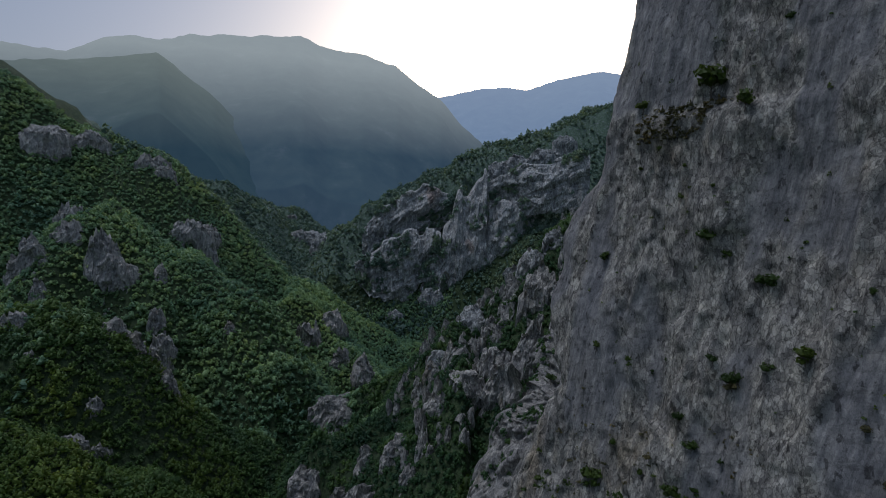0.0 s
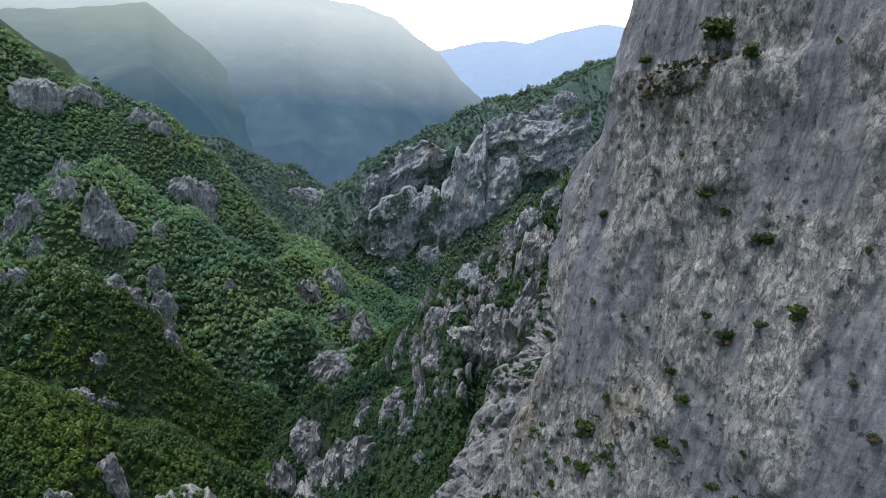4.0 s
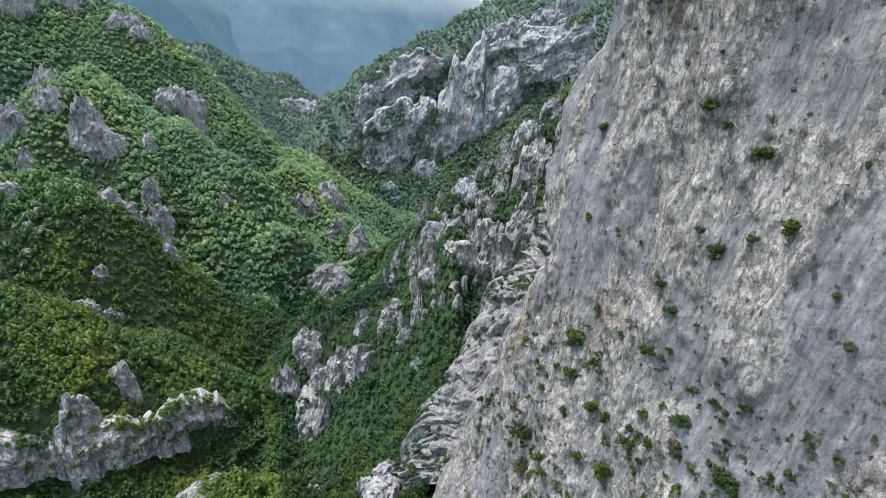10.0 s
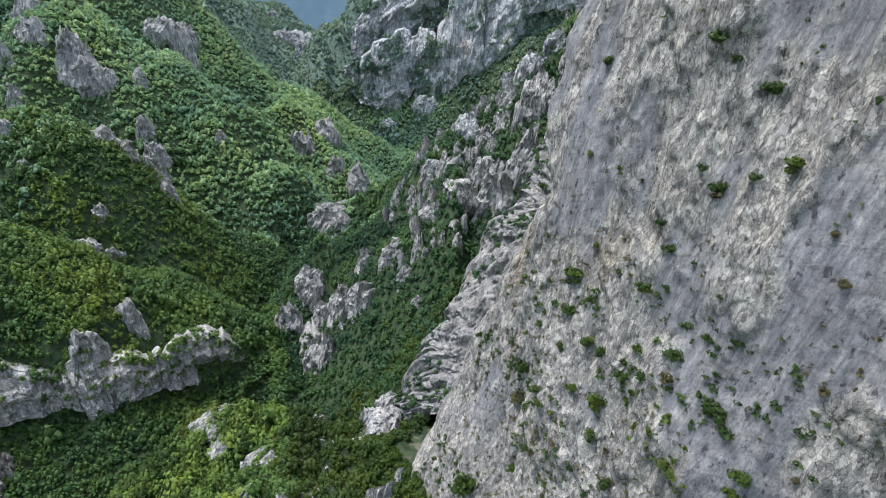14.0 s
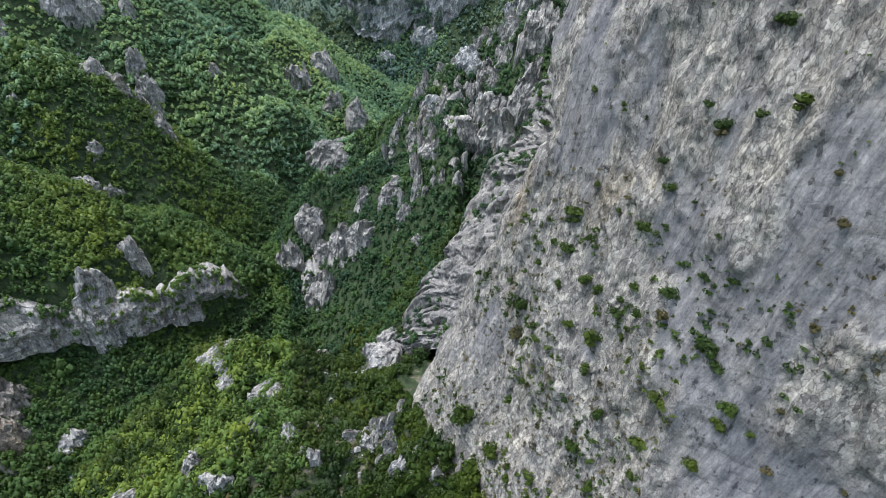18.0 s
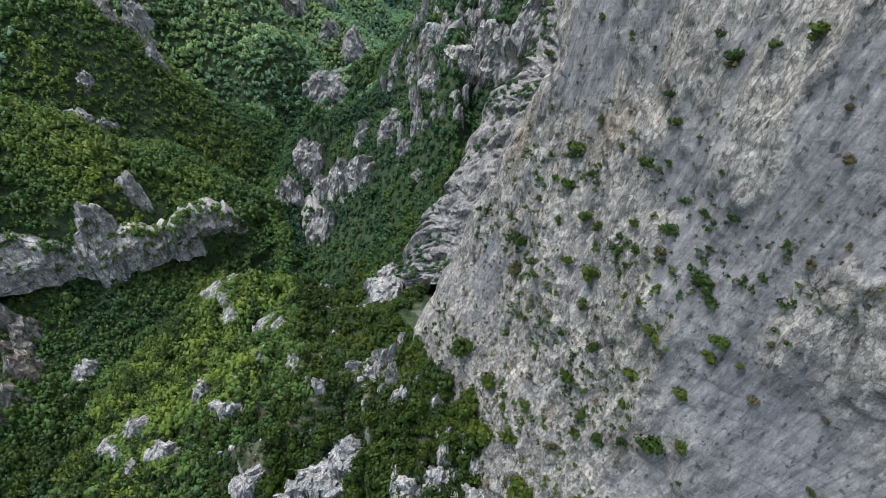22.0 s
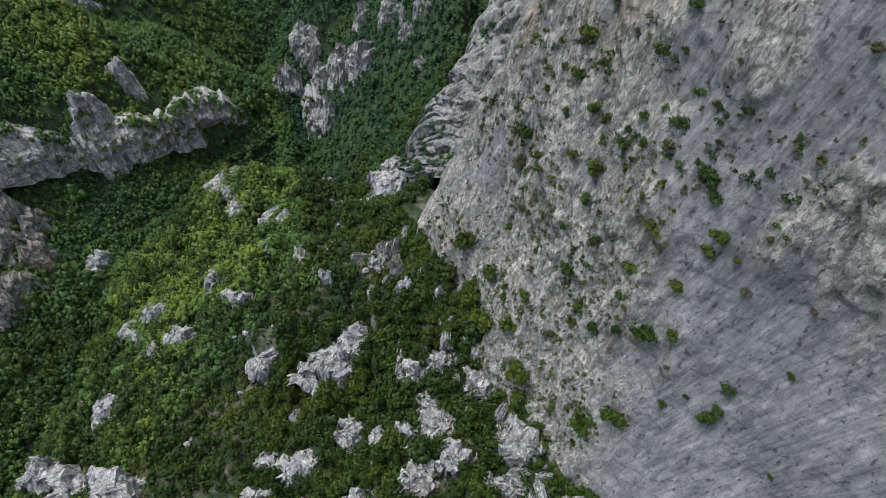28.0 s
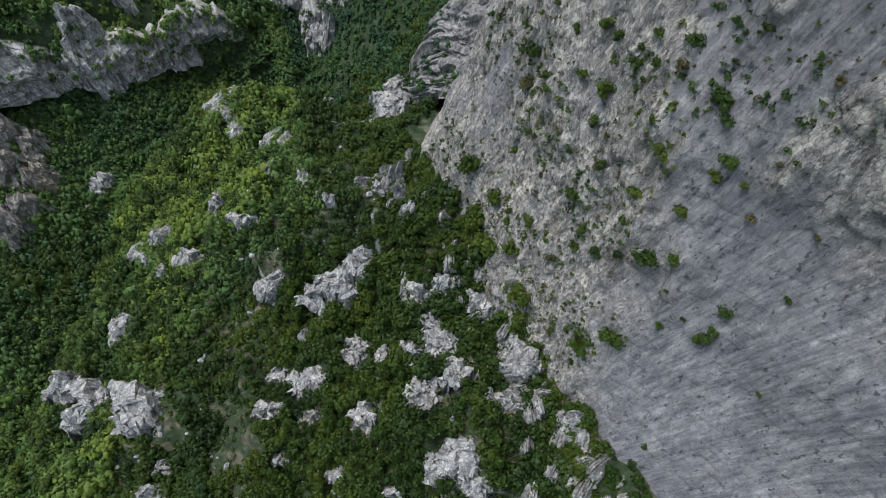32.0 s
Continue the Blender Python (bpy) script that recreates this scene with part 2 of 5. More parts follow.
def fractures(nt, coords, scale, stretch, width):
    """Broken blocks: dark joints between them, and a tone for every block."""
    wobble = nt.nodes.new("ShaderNodeTexNoise")
    wobble.inputs["Scale"].default_value, wobble.inputs["Detail"].default_value = 0.8 * scale, 4
    nt.links.new(coords, wobble.inputs["Vector"])
    shift = nt.nodes.new("ShaderNodeVectorMath")
    shift.operation = "MULTIPLY_ADD"
    nt.links.new(wobble.outputs["Color"], shift.inputs[0])
    shift.inputs[1].default_value = (1.3 / scale,) * 3
    nt.links.new(coords, shift.inputs[2])
    mp = nt.nodes.new("ShaderNodeMapping")
    mp.inputs["Scale"].default_value, mp.inputs["Rotation"].default_value = stretch, (0.25, 0.3, 0.2)
    nt.links.new(shift.outputs[0], mp.inputs[0])
    out = []
    for feature in ("DISTANCE_TO_EDGE", "F1"):
        v = nt.nodes.new("ShaderNodeTexVoronoi")
        v.feature = feature
        v.inputs["Scale"].default_value = scale
        nt.links.new(mp.outputs[0], v.inputs["Vector"])
        out.append(v.outputs["Distance" if feature != "F1" else "Color"])
    tone = nt.nodes.new("ShaderNodeSeparateColor")
    nt.links.new(out[1], tone.inputs[0])
    return ramp(nt, out[0], [(0.0, (0, 0, 0)), (width, (1, 1, 1))]), tone.outputs[0]


def rock_material(name, light, dark, warm, scale=1.0, warm_at=0.62, crack=0.55, zoned=False, relief=0.75):
    """Grey limestone: blue-grey water streaks, cream broken rock, warm stains, cracks and dark pits."""
    m, nt, sh = node_material(name)
    p = position(nt)
    big = tex_noise(nt, p, 0.045 / scale, 6, 0.62)
    streak = tex_noise(nt, p, 0.42 / scale, 6, 0.7, (1, 1, 0.10))
    mottle = tex_noise(nt, p, 0.22 / scale, 8, 0.72)
    grain = tex_noise(nt, p, 2.2 / scale, 9, 0.8)
    flake = tex_noise(nt, p, 0.9 / scale, 7, 0.75, (1, 1, 0.55))
    pits = tex_noise(nt, p, 0.75 / scale, 4, 0.6, (1, 1, 0.6))
    stain = tex_noise(nt, p, 0.07 / scale, 5, 0.6, (1, 1, 0.5))
    base = blend(nt, ramp(nt, streak, [(0.32, (0.35, 0.35, 0.35)), (0.66, (1, 1, 1))]), dark, light)
    cream = tuple(c * k for c, k in zip(light, (1.12, 1.08, 1.0)))
    base = blend(nt, ramp(nt, mottle, [(0.44, (0, 0, 0)), (0.64, (0.7,) * 3)]), base, cream)
    slate = tuple(0.55 * a + 0.45 * b for a, b in zip(light, dark))
    base = blend(nt, ramp(nt, big, [(0.44, (0, 0, 0)), (0.62, (0.3,) * 3)]), base, (slate[0] * 0.95, slate[1] * 0.96, slate[2] * 1.0))
    base = blend(nt, ramp(nt, stain, [(warm_at, (0, 0, 0)), (warm_at + 0.1, (0.7,) * 3)]), base, warm)
    calm = 0.0
    if zoned:
        zone = nt.nodes.new("ShaderNodeAttribute")
        zone.attribute_name = "smooth_rock"
        calm = zone.outputs["Fac"]
        runs = tex_noise(nt, p, 0.55, 7, 0.7, (1, 1, 0.07))
        slab = ramp(nt, runs, [(0.34, (0.145, 0.147, 0.154)), (0.5, (0.210, 0.210, 0.214)), (0.66, (0.315, 0.308, 0.298))])
        slab = blend(nt, ramp(nt, mottle, [(0.52, (0, 0, 0)), (0.66, (0.5,) * 3)]), slab, (0.245, 0.232, 0.21))
        base = blend(nt, calm, base, slab)
        # slanting strata and scars, in metres along and up the face
        spot = nt.nodes.new("ShaderNodeAttribute")
        spot.attribute_name = "face_place"
        beds = []
        for turn, long, fine, detail in ((BED_SLANT, 0.10, 1.3, 8), (BED_SLANT + 0.12, 0.03, 0.22, 5), (BED_SLANT - 1.0, 0.12, 0.6, 6)):
            mp = nt.nodes.new("ShaderNodeMapping")
            mp.vector_type = "TEXTURE"
            mp.inputs["Rotation"].default_value = (0, 0, turn)
            mp.inputs["Scale"].default_value = (1 / long, 1 / fine, 1)
            nt.links.new(spot.outputs["Vector"], mp.inputs[0])
            bed = nt.nodes.new("ShaderNodeTexNoise")
            bed.inputs["Scale"].default_value, bed.inputs["Detail"].default_value, bed.inputs["Roughness"].default_value = 1.0, detail, 0.68
            nt.links.new(mp.outputs[0], bed.inputs["Vector"])
            beds.append(bed.outputs["Fac"])
        scar = blend(nt, 1.0, ramp(nt, beds[0], [(0.34, (0.66, 0.66, 0.68)), (0.5, (1, 1, 1)), (0.66, (1.28, 1.27, 1.24))]), ramp(nt, beds[1], [(0.36, (0.72, 0.73, 0.76)), (0.5, (1, 1, 1)), (0.64, (1.16, 1.15, 1.12))]), "MULTIPLY")
        scar = blend(nt, 1.0, scar, ramp(nt, beds[2], [(0.37, (0.7, 0.7, 0.7)), (0.45, (1, 1, 1))]), "MULTIPLY")
        base = blend(nt, blend(nt, calm, (0.35, 0.35, 0.35), (1.0, 1.0, 1.0)), base, blend(nt, 1.0, base, scar, "MULTIPLY"))
    bold = blend(nt, 0.95, base, ramp(nt, grain, [(0.30, (0.42, 0.42, 0.42)), (0.43, (0.82, 0.82, 0.82)), (0.52, (1.02, 1.02, 1.02)), (0.66, (1.32, 1.31, 1.28))]), "MULTIPLY")
    mild = blend(nt, 0.85, base, ramp(nt, grain, [(0.30, (0.4, 0.4, 0.4)), (0.5, (1, 1, 1)), (0.7, (1.25, 1.25, 1.25))]), "MULTIPLY")
    bold = blend(nt, 0.9, bold, ramp(nt, flake, [(0.32, (0.55, 0.55, 0.55)), (0.45, (0.95, 0.95, 0.95)), (0.60, (1.12, 1.12, 1.10))]), "MULTIPLY")
    base = blend(nt, calm, bold, mild)
    base = blend(nt, 0.8, base, ramp(nt, pits, [(0.35, (0.3, 0.3, 0.3)), (0.395, (1, 1, 1))]), "MULTIPLY")
    joints, tone = fractures(nt, p, 0.5 / scale, (1, 1, 0.36), 0.04)
    chips, fleck = fractures(nt, p, 1.5 / scale, (1, 1, 0.45), 0.06)
    broken = 0.75
    if zoned:
        broken = blend(nt, calm, (0.95, 0.95, 0.95), (0.16, 0.16, 0.16))
    base = blend(nt, broken, base, ramp(nt, tone, [(0.0, (0.66, 0.66, 0.67)), (1.0, (1.28, 1.27, 1.23))]), "MULTIPLY")
    base = blend(nt, broken, base, ramp(nt, fleck, [(0.0, (0.55, 0.55, 0.55)), (1.0, (1.38, 1.37, 1.32))]), "MULTIPLY")
    base = blend(nt, broken, base, blend(nt, 0.5, (1.0, 1.0, 1.0), joints), "MULTIPLY")
    base = blend(nt, broken, base, blend(nt, 0.6, (1.0, 1.0, 1.0), chips), "MULTIPLY")
    if zoned:
        scratch = cracks(nt, p, 0.7, (1, 1, 0.09), (0.5, 0.25, 0), 0.03, 4)
        sparse = blend(nt, ramp(nt, flake, [(0.42, (0, 0, 0)), (0.55, (0.8,) * 3)]), (1.0, 1.0, 1.0), scratch)
        base = blend(nt, calm, base, blend(nt, 0.25, base, sparse, "MULTIPLY"))
    upright = cracks(nt, p, 0.16 / scale, (1, 1, 0.22), (0, 0, 0), 0.013, 5)
    slanted = cracks(nt, p, 0.20 / scale, (1, 1, 0.5), (0.6, 0.3, 0), 0.010, 5)
    fine = cracks(nt, p, 0.6 / scale, (1, 1, 0.45), (0.2, -0.3, 0), 0.022, 5)
    where = ramp(nt, mottle, [(0.36, (0.15,) * 3), (0.56, (1, 1, 1))])
    for lines, dark_by in ((upright, 0.5), (slanted, 0.2), (fine, 0.3)):
        veil = blend(nt, where, (1.0, 1.0, 1.0), lines)
        if zoned:
            veil = blend(nt, blend(nt, 0.85, (0.0, 0.0, 0.0), calm), veil, (1.0, 1.0, 1.0))
        base = blend(nt, dark_by * crack, base, veil, "MULTIPLY")
    nt.links.new(base, sh.inputs["Base Color"])
    sh.inputs["Roughness"].default_value = 0.92
    sh.inputs["Specular IOR Level"].default_value = 0.2
    height = blend(nt, 0.35, blend(nt, 0.25, blend(nt, 0.5, grain, flake), tone), fleck)
    bumped(nt, sh, height, relief, 0.5 * scale)
    return m


def leaf_material(name, tones, scale, vary=1.0):
    """Leaves: whole patches greener or yellower, every tree of a slightly different green, every spray a little lighter or darker."""
    m, nt, sh = node_material(name)
    geo = nt.nodes.new("ShaderNodeNewGeometry")
    patch = tex_noise(nt, geo.outputs["Position"], scale, 5, 0.62)
    info = nt.nodes.new("ShaderNodeObjectInfo")
    # tree_tone: random per tree, plus painted light on crests and shade in hollows
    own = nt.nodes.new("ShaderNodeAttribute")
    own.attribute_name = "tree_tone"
    a = ramp(nt, patch, [(0.36, tones[0]), (0.5, tones[1]), (0.64, tones[2])])
    b = ramp(nt, geo.outputs["Random Per Island"], [(0.0, (1 - 0.45 * vary, 1 - 0.42 * vary, 1 - 0.45 * vary)), (0.6, (1, 1, 1)), (1.0, (1 + 0.35 * vary, 1 + 0.28 * vary, 1 + 0.1 * vary))])
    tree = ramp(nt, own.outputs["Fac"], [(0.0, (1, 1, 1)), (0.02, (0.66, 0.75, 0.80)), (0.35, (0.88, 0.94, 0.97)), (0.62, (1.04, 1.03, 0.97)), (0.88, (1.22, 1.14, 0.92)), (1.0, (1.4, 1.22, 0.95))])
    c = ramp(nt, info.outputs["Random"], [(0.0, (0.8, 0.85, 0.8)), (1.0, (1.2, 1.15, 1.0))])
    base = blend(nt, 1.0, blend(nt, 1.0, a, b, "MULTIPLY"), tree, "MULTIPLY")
    colour = blend(nt, 1.0, base, c, "MULTIPLY")
    nt.links.new(colour, sh.inputs["Base Color"])
    sh.inputs["Roughness"].default_value = 0.6
    sh.inputs["Specular IOR Level"].default_value = 0.3
    # leaves let some light through
    thin = nt.nodes.new("ShaderNodeBsdfTranslucent")
    nt.links.new(blend(nt, 1.0, colour, (1.15, 1.1, 0.7), "MULTIPLY"), thin.inputs[0])
    both = nt.nodes.new("ShaderNodeMixShader")
    both.inputs[0].default_value = 0.35
    nt.links.new(sh.outputs[0], both.inputs[1])
    nt.links.new(thin.outputs[0], both.inputs[2])
    out = next(n for n in nt.nodes if n.bl_idname == "ShaderNodeOutputMaterial")
    nt.links.new(both.outputs[0], out.inputs[0])
    return m


# the slant of the beds in the wall, in radians
BED_SLANT = 1.36
ROCK = rock_material("limestone_wall", (0.332, 0.320, 0.292), (0.215, 0.211, 0.200), (0.26, 0.213, 0.150), 1.0, 0.58, 1.0, True, relief=0.8)
ROCK_PALE = rock_material("limestone_pale", (0.40, 0.40, 0.385), (0.19, 0.192, 0.195), (0.29, 0.26, 0.20), 1.1, 0.64, 0.9, relief=0.6)
ROCK_GREY = rock_material("limestone_grey", (0.39, 0.385, 0.365), (0.18, 0.18, 0.178), (0.28, 0.24, 0.18), 1.3, 0.6, 0.8, relief=0.45)
ROCK_BROWN = rock_material("limestone_brown", (0.30, 0.28, 0.25), (0.13, 0.125, 0.12), (0.25, 0.20, 0.145), 1.6, 0.52, 0.8)
ROCK_PITTED = rock_material("limestone_pitted", (0.285, 0.282, 0.270), (0.125, 0.125, 0.125), (0.22, 0.19, 0.14), 1.1, 0.62, 0.9, relief=0.7)
# cliffs across the valley: blue haze painted into the rock tones
ROCK_HAZED = rock_material("limestone_hazed", (0.40, 0.41, 0.405), (0.23, 0.25, 0.265), (0.38, 0.29, 0.25), 2.0, 0.62, 0.8, relief=0.5)
LEAF = leaf_material("oak_leaves", ((0.026, 0.056, 0.011), (0.050, 0.088, 0.013), (0.086, 0.122, 0.016)), 0.035, 0.6)
# distance haze painted into the leaf colour: paler and bluer
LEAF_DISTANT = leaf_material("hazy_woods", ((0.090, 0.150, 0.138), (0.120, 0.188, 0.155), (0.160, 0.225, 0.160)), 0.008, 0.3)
# shaded copy of the forest leaves, for the darker side of the gorge
LEAF_SHADED = leaf_material("shaded_leaves", ((0.030, 0.075, 0.040), (0.050, 0.108, 0.042), (0.085, 0.150, 0.042)), 0.03, 0.4)
LEAF_DRY = leaf_material("dry_scrub", ((0.065, 0.066, 0.030), (0.095, 0.086, 0.038), (0.12, 0.10, 0.05)), 0.08)
LEAF_FAR = leaf_material("forest_leaves", ((0.052, 0.108, 0.042), (0.084, 0.150, 0.038), (0.130, 0.194, 0.036)), 0.014, 0.4)
# milder haze painted into the green of the mountain slopes
LEAF_SLOPE_HAZED = leaf_material("hazed_slope_leaves", ((0.118, 0.218, 0.160), (0.160, 0.270, 0.160), (0.215, 0.318, 0.150)), 0.010, 0.3)


def ground_material(name, dry_at, tone=1.0, bare_at=0.74):
    """Leaf litter, moss and low scrub, with bare limestone where it is too steep for soil."""
    m, nt, sh = node_material(name)
    geo = nt.nodes.new("ShaderNodeNewGeometry")
    p = geo.outputs["Position"]
    a = tex_noise(nt, p, 0.02, 6, 0.65)
    b = tex_noise(nt, p, 0.35, 6, 0.7)
    c = tex_noise(nt, p, 0.10, 7, 0.7, (1, 1, 0.35))
    green = ramp(nt, b, [(0.35, (0.012, 0.020, 0.006)), (0.52, (0.030, 0.046, 0.012)), (0.7, (0.075, 0.075, 0.035))])
    # tones of 2 and up shift to blue: distance haze painted into the ground
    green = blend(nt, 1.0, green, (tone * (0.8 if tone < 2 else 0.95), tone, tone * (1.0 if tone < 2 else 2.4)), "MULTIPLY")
    dry = ramp(nt, b, [(0.3, (0.07, 0.06, 0.035)), (0.6, (0.17, 0.15, 0.10)), (0.75, (0.32, 0.31, 0.27))])
    d = tex_noise(nt, p, 0.14, 6, 0.7)
    soil = blend(nt, ramp(nt, a, [(dry_at, (0, 0, 0)), (dry_at + 0.14, (0.6,) * 3)]), green, dry)
    soil = blend(nt, ramp(nt, d, [(dry_at - 0.02, (0, 0, 0)), (dry_at + 0.08, (0.75,) * 3)]), soil, dry)
    stone = ramp(nt, c, [(0.34, (0.08, 0.09, 0.08)), (0.46, (0.25, 0.25, 0.25)), (0.66, (0.42, 0.42, 0.40))])
    sep = nt.nodes.new("ShaderNodeSeparateXYZ")
    nt.links.new(geo.outputs["Normal"], sep.inputs[0])
    add = nt.nodes.new("ShaderNodeMath")
    add.operation = "MULTIPLY_ADD"
    nt.links.new(c, add.inputs[0])
    add.inputs[1].default_value = 0.55
    nt.links.new(sep.outputs[2], add.inputs[2])
    bare = ramp(nt, add.outputs[0], [(bare_at, (1, 1, 1)), (bare_at + 0.08, (0, 0, 0))])
    nt.links.new(blend(nt, bare, soil, stone), sh.inputs["Base Color"])
    sh.inputs["Roughness"].default_value = 0.95
    bumped(nt, sh, b, 1.0, 1.2)
    return m


GROUND = ground_material("rocky_ground", 0.52)
WOOD_FLOOR = ground_material("wooded_ground", 0.85, 1.15, 0.42)

# ground past 880 m, with haze painted into its colour
HAZED_FLOOR = ground_material("hazed_wooded_ground", 0.92, 2.8, 0.42)


def bark_material():
    m, nt, sh = node_material("bark")
    p = position(nt)
    n = tex_noise(nt, p, 3.0, 5, 0.7, (1, 1, 0.3))
    nt.links.new(ramp(nt, n, [(0.3, (0.05, 0.04, 0.03)), (0.7, (0.16, 0.13, 0.10))]), sh.inputs["Base Color"])
    sh.inputs["Roughness"].default_value = 0.95
    return m


BARK = bark_material()


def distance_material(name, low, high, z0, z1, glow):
    """Far mountains, a plain backdrop: the valley's blue haze is painted in as a glow, paler towards the top."""
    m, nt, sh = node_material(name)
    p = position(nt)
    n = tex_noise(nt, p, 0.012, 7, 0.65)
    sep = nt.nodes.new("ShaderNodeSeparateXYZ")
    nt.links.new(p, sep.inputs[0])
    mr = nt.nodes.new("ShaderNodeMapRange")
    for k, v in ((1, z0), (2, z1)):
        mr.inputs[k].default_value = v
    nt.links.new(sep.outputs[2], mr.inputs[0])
    haze_glow = blend(nt, mr.outputs[0], low, high)
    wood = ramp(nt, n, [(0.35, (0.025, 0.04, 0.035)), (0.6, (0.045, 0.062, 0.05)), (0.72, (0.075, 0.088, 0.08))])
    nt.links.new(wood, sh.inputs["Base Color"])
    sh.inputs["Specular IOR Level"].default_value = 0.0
    nt.links.new(haze_glow, sh.inputs["Emission Color"])
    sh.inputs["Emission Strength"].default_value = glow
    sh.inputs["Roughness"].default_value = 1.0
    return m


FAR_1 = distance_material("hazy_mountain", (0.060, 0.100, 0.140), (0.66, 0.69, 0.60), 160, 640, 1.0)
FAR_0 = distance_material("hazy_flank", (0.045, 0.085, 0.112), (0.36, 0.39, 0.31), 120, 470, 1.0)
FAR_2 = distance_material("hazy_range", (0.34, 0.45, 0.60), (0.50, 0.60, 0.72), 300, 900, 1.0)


# ---- the ground: one sheet from the foot of the wall to the horizon ----
def build_ground():
    az = np.concatenate([np.arange(-180, -92, 4), np.arange(-92, -45, 0.4), np.arange(-45, 22, 0.2), np.arange(22, 92, 1.0), np.arange(92, 180, 4)])
    rr = [10.0]
    while rr[-1] < 4800:
        rr.append(rr[-1] * (1.016 if rr[-1] < 1400 else 1.06) if rr[-1] > 150 else rr[-1] + 2.6)
    rr = np.array(rr)
    a, r = np.meshgrid(np.radians(az), rr)
    x, y = r * np.sin(a), r * np.cos(a)
    z = land(x, y)
    verts = np.stack([x, y, z], -1).reshape(-1, 3)
    faces = grid_faces(len(rr), len(az), wrap=True)
    mid = verts[faces].mean(1)
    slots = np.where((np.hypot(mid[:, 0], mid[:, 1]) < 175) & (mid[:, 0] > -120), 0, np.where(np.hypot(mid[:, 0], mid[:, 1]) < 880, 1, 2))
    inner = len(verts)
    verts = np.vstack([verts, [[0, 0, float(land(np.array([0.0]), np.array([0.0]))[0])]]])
    ob = new("ground", mesh_from("ground", verts, faces, [GROUND, WOOD_FLOOR, HAZED_FLOOR], slots))
    tagged(ob, "steep wooded gorge floor and mountain slopes", "ground", kind="structure")
    cap = np.stack([np.full(len(az), inner), (np.arange(len(az)) + 1) % len(az), np.arange(len(az))], -1)
    bm = bmesh.new()
    bm.from_mesh(ob.data)
    bm.verts.ensure_lookup_table()
    for tri in cap:
        bm.faces.new([bm.verts[int(i)] for i in tri]).smooth = True
    bm.to_mesh(ob.data)
    bm.free()


build_ground()


# ---- the rock wall beside the drone ----
# how far the face stands off and where its free edge runs, by height
WALL_Z = [-185, -150, -110, -60, 0, 50, 110]
WALL_GAP = [40, 52.7, 69, 83, 94, 101, 108]
EDGE_Z = [-190, -160, -146, -122, -107, -91, -79, -60, -42, -35, -26, -8, 2, 5, 10, 30, 43, 110]
EDGE_U = [-112, -115, -119, -118, -114, -113, -109, -105, -99, -103, -106, -107, -102, -98.5, -97.5, -95, -91.5, -84]


def wall_point(u, z):
    gap = np.interp(z, WALL_Z, WALL_GAP)
    return u * WALL_U[0] - gap * WALL_N[0], u * WALL_U[1] - gap * WALL_N[1]


def slab_zone(u, z):
    """1 on the smooth slab low on the face, 0 on broken rock."""
    return smooth(-42, -22, u + 0.28 * (z + 100) + 7 * fbm(u / 12, z / 20, 0, 3, 91)) * smooth(-62, -84, z + 0.25 * (u + 20) + 6 * fbm(u / 14, z / 14, 0, 3, 93))


def calm_rock(u, z):
    """Where the face is worn smooth: the low slab, and tall panels between broken bands."""
    panel = smooth(-0.12, 0.22, fbm(u / 11, z / 34, 5.0, 3, 95) + 0.2 * fbm(u / 4, z / 6, 1.0, 2, 97))
    return np.maximum(slab_zone(u, z), 0.8 * panel * smooth(-125, -95, z - 0.2 * u - 20))


def wall_relief(u, z):
    """How far the rock stands out of the plain face."""
    slab = slab_zone(u, z)
    d = 3.0 * fbm(u / 34, z / 60, 0.3, 3, 41)
    wu = u + 2.2 * fbm(u / 7, z / 9, 4.0, 3, 45)
    wz = z + 2.2 * fbm(u / 8, z / 14, 6.0, 3, 46) + 0.3 * u
    rough = 1 - 0.7 * calm_rock(u, z)
    d = d + rough * (1.3 * ridged(u / 9, z / 60, 1.7, 3, 43) + 0.35 * fbm(u / 4.0, z / 12, 2.2, 3, 47))
    d = d + rough * (0.6 * blocks(wu, wz, 7.5, 18.0, 141) + 0.34 * blocks(wu, wz, 3.4, 5.5, 147) + 0.20 * blocks(wu, wz, 1.7, 2.6, 151))
    d = d + 0.12 * fbm(u / 1.5, z / 2.2, 0.5, 2, 53)
    d = d + 1.6 * smooth(19.5, 16.5, z - 0.02 * (u + 60)) * smooth(4, 15, z) * smooth(-88, -80, u) * smooth(-42, -55, u)
    return d - 2.0 * slab


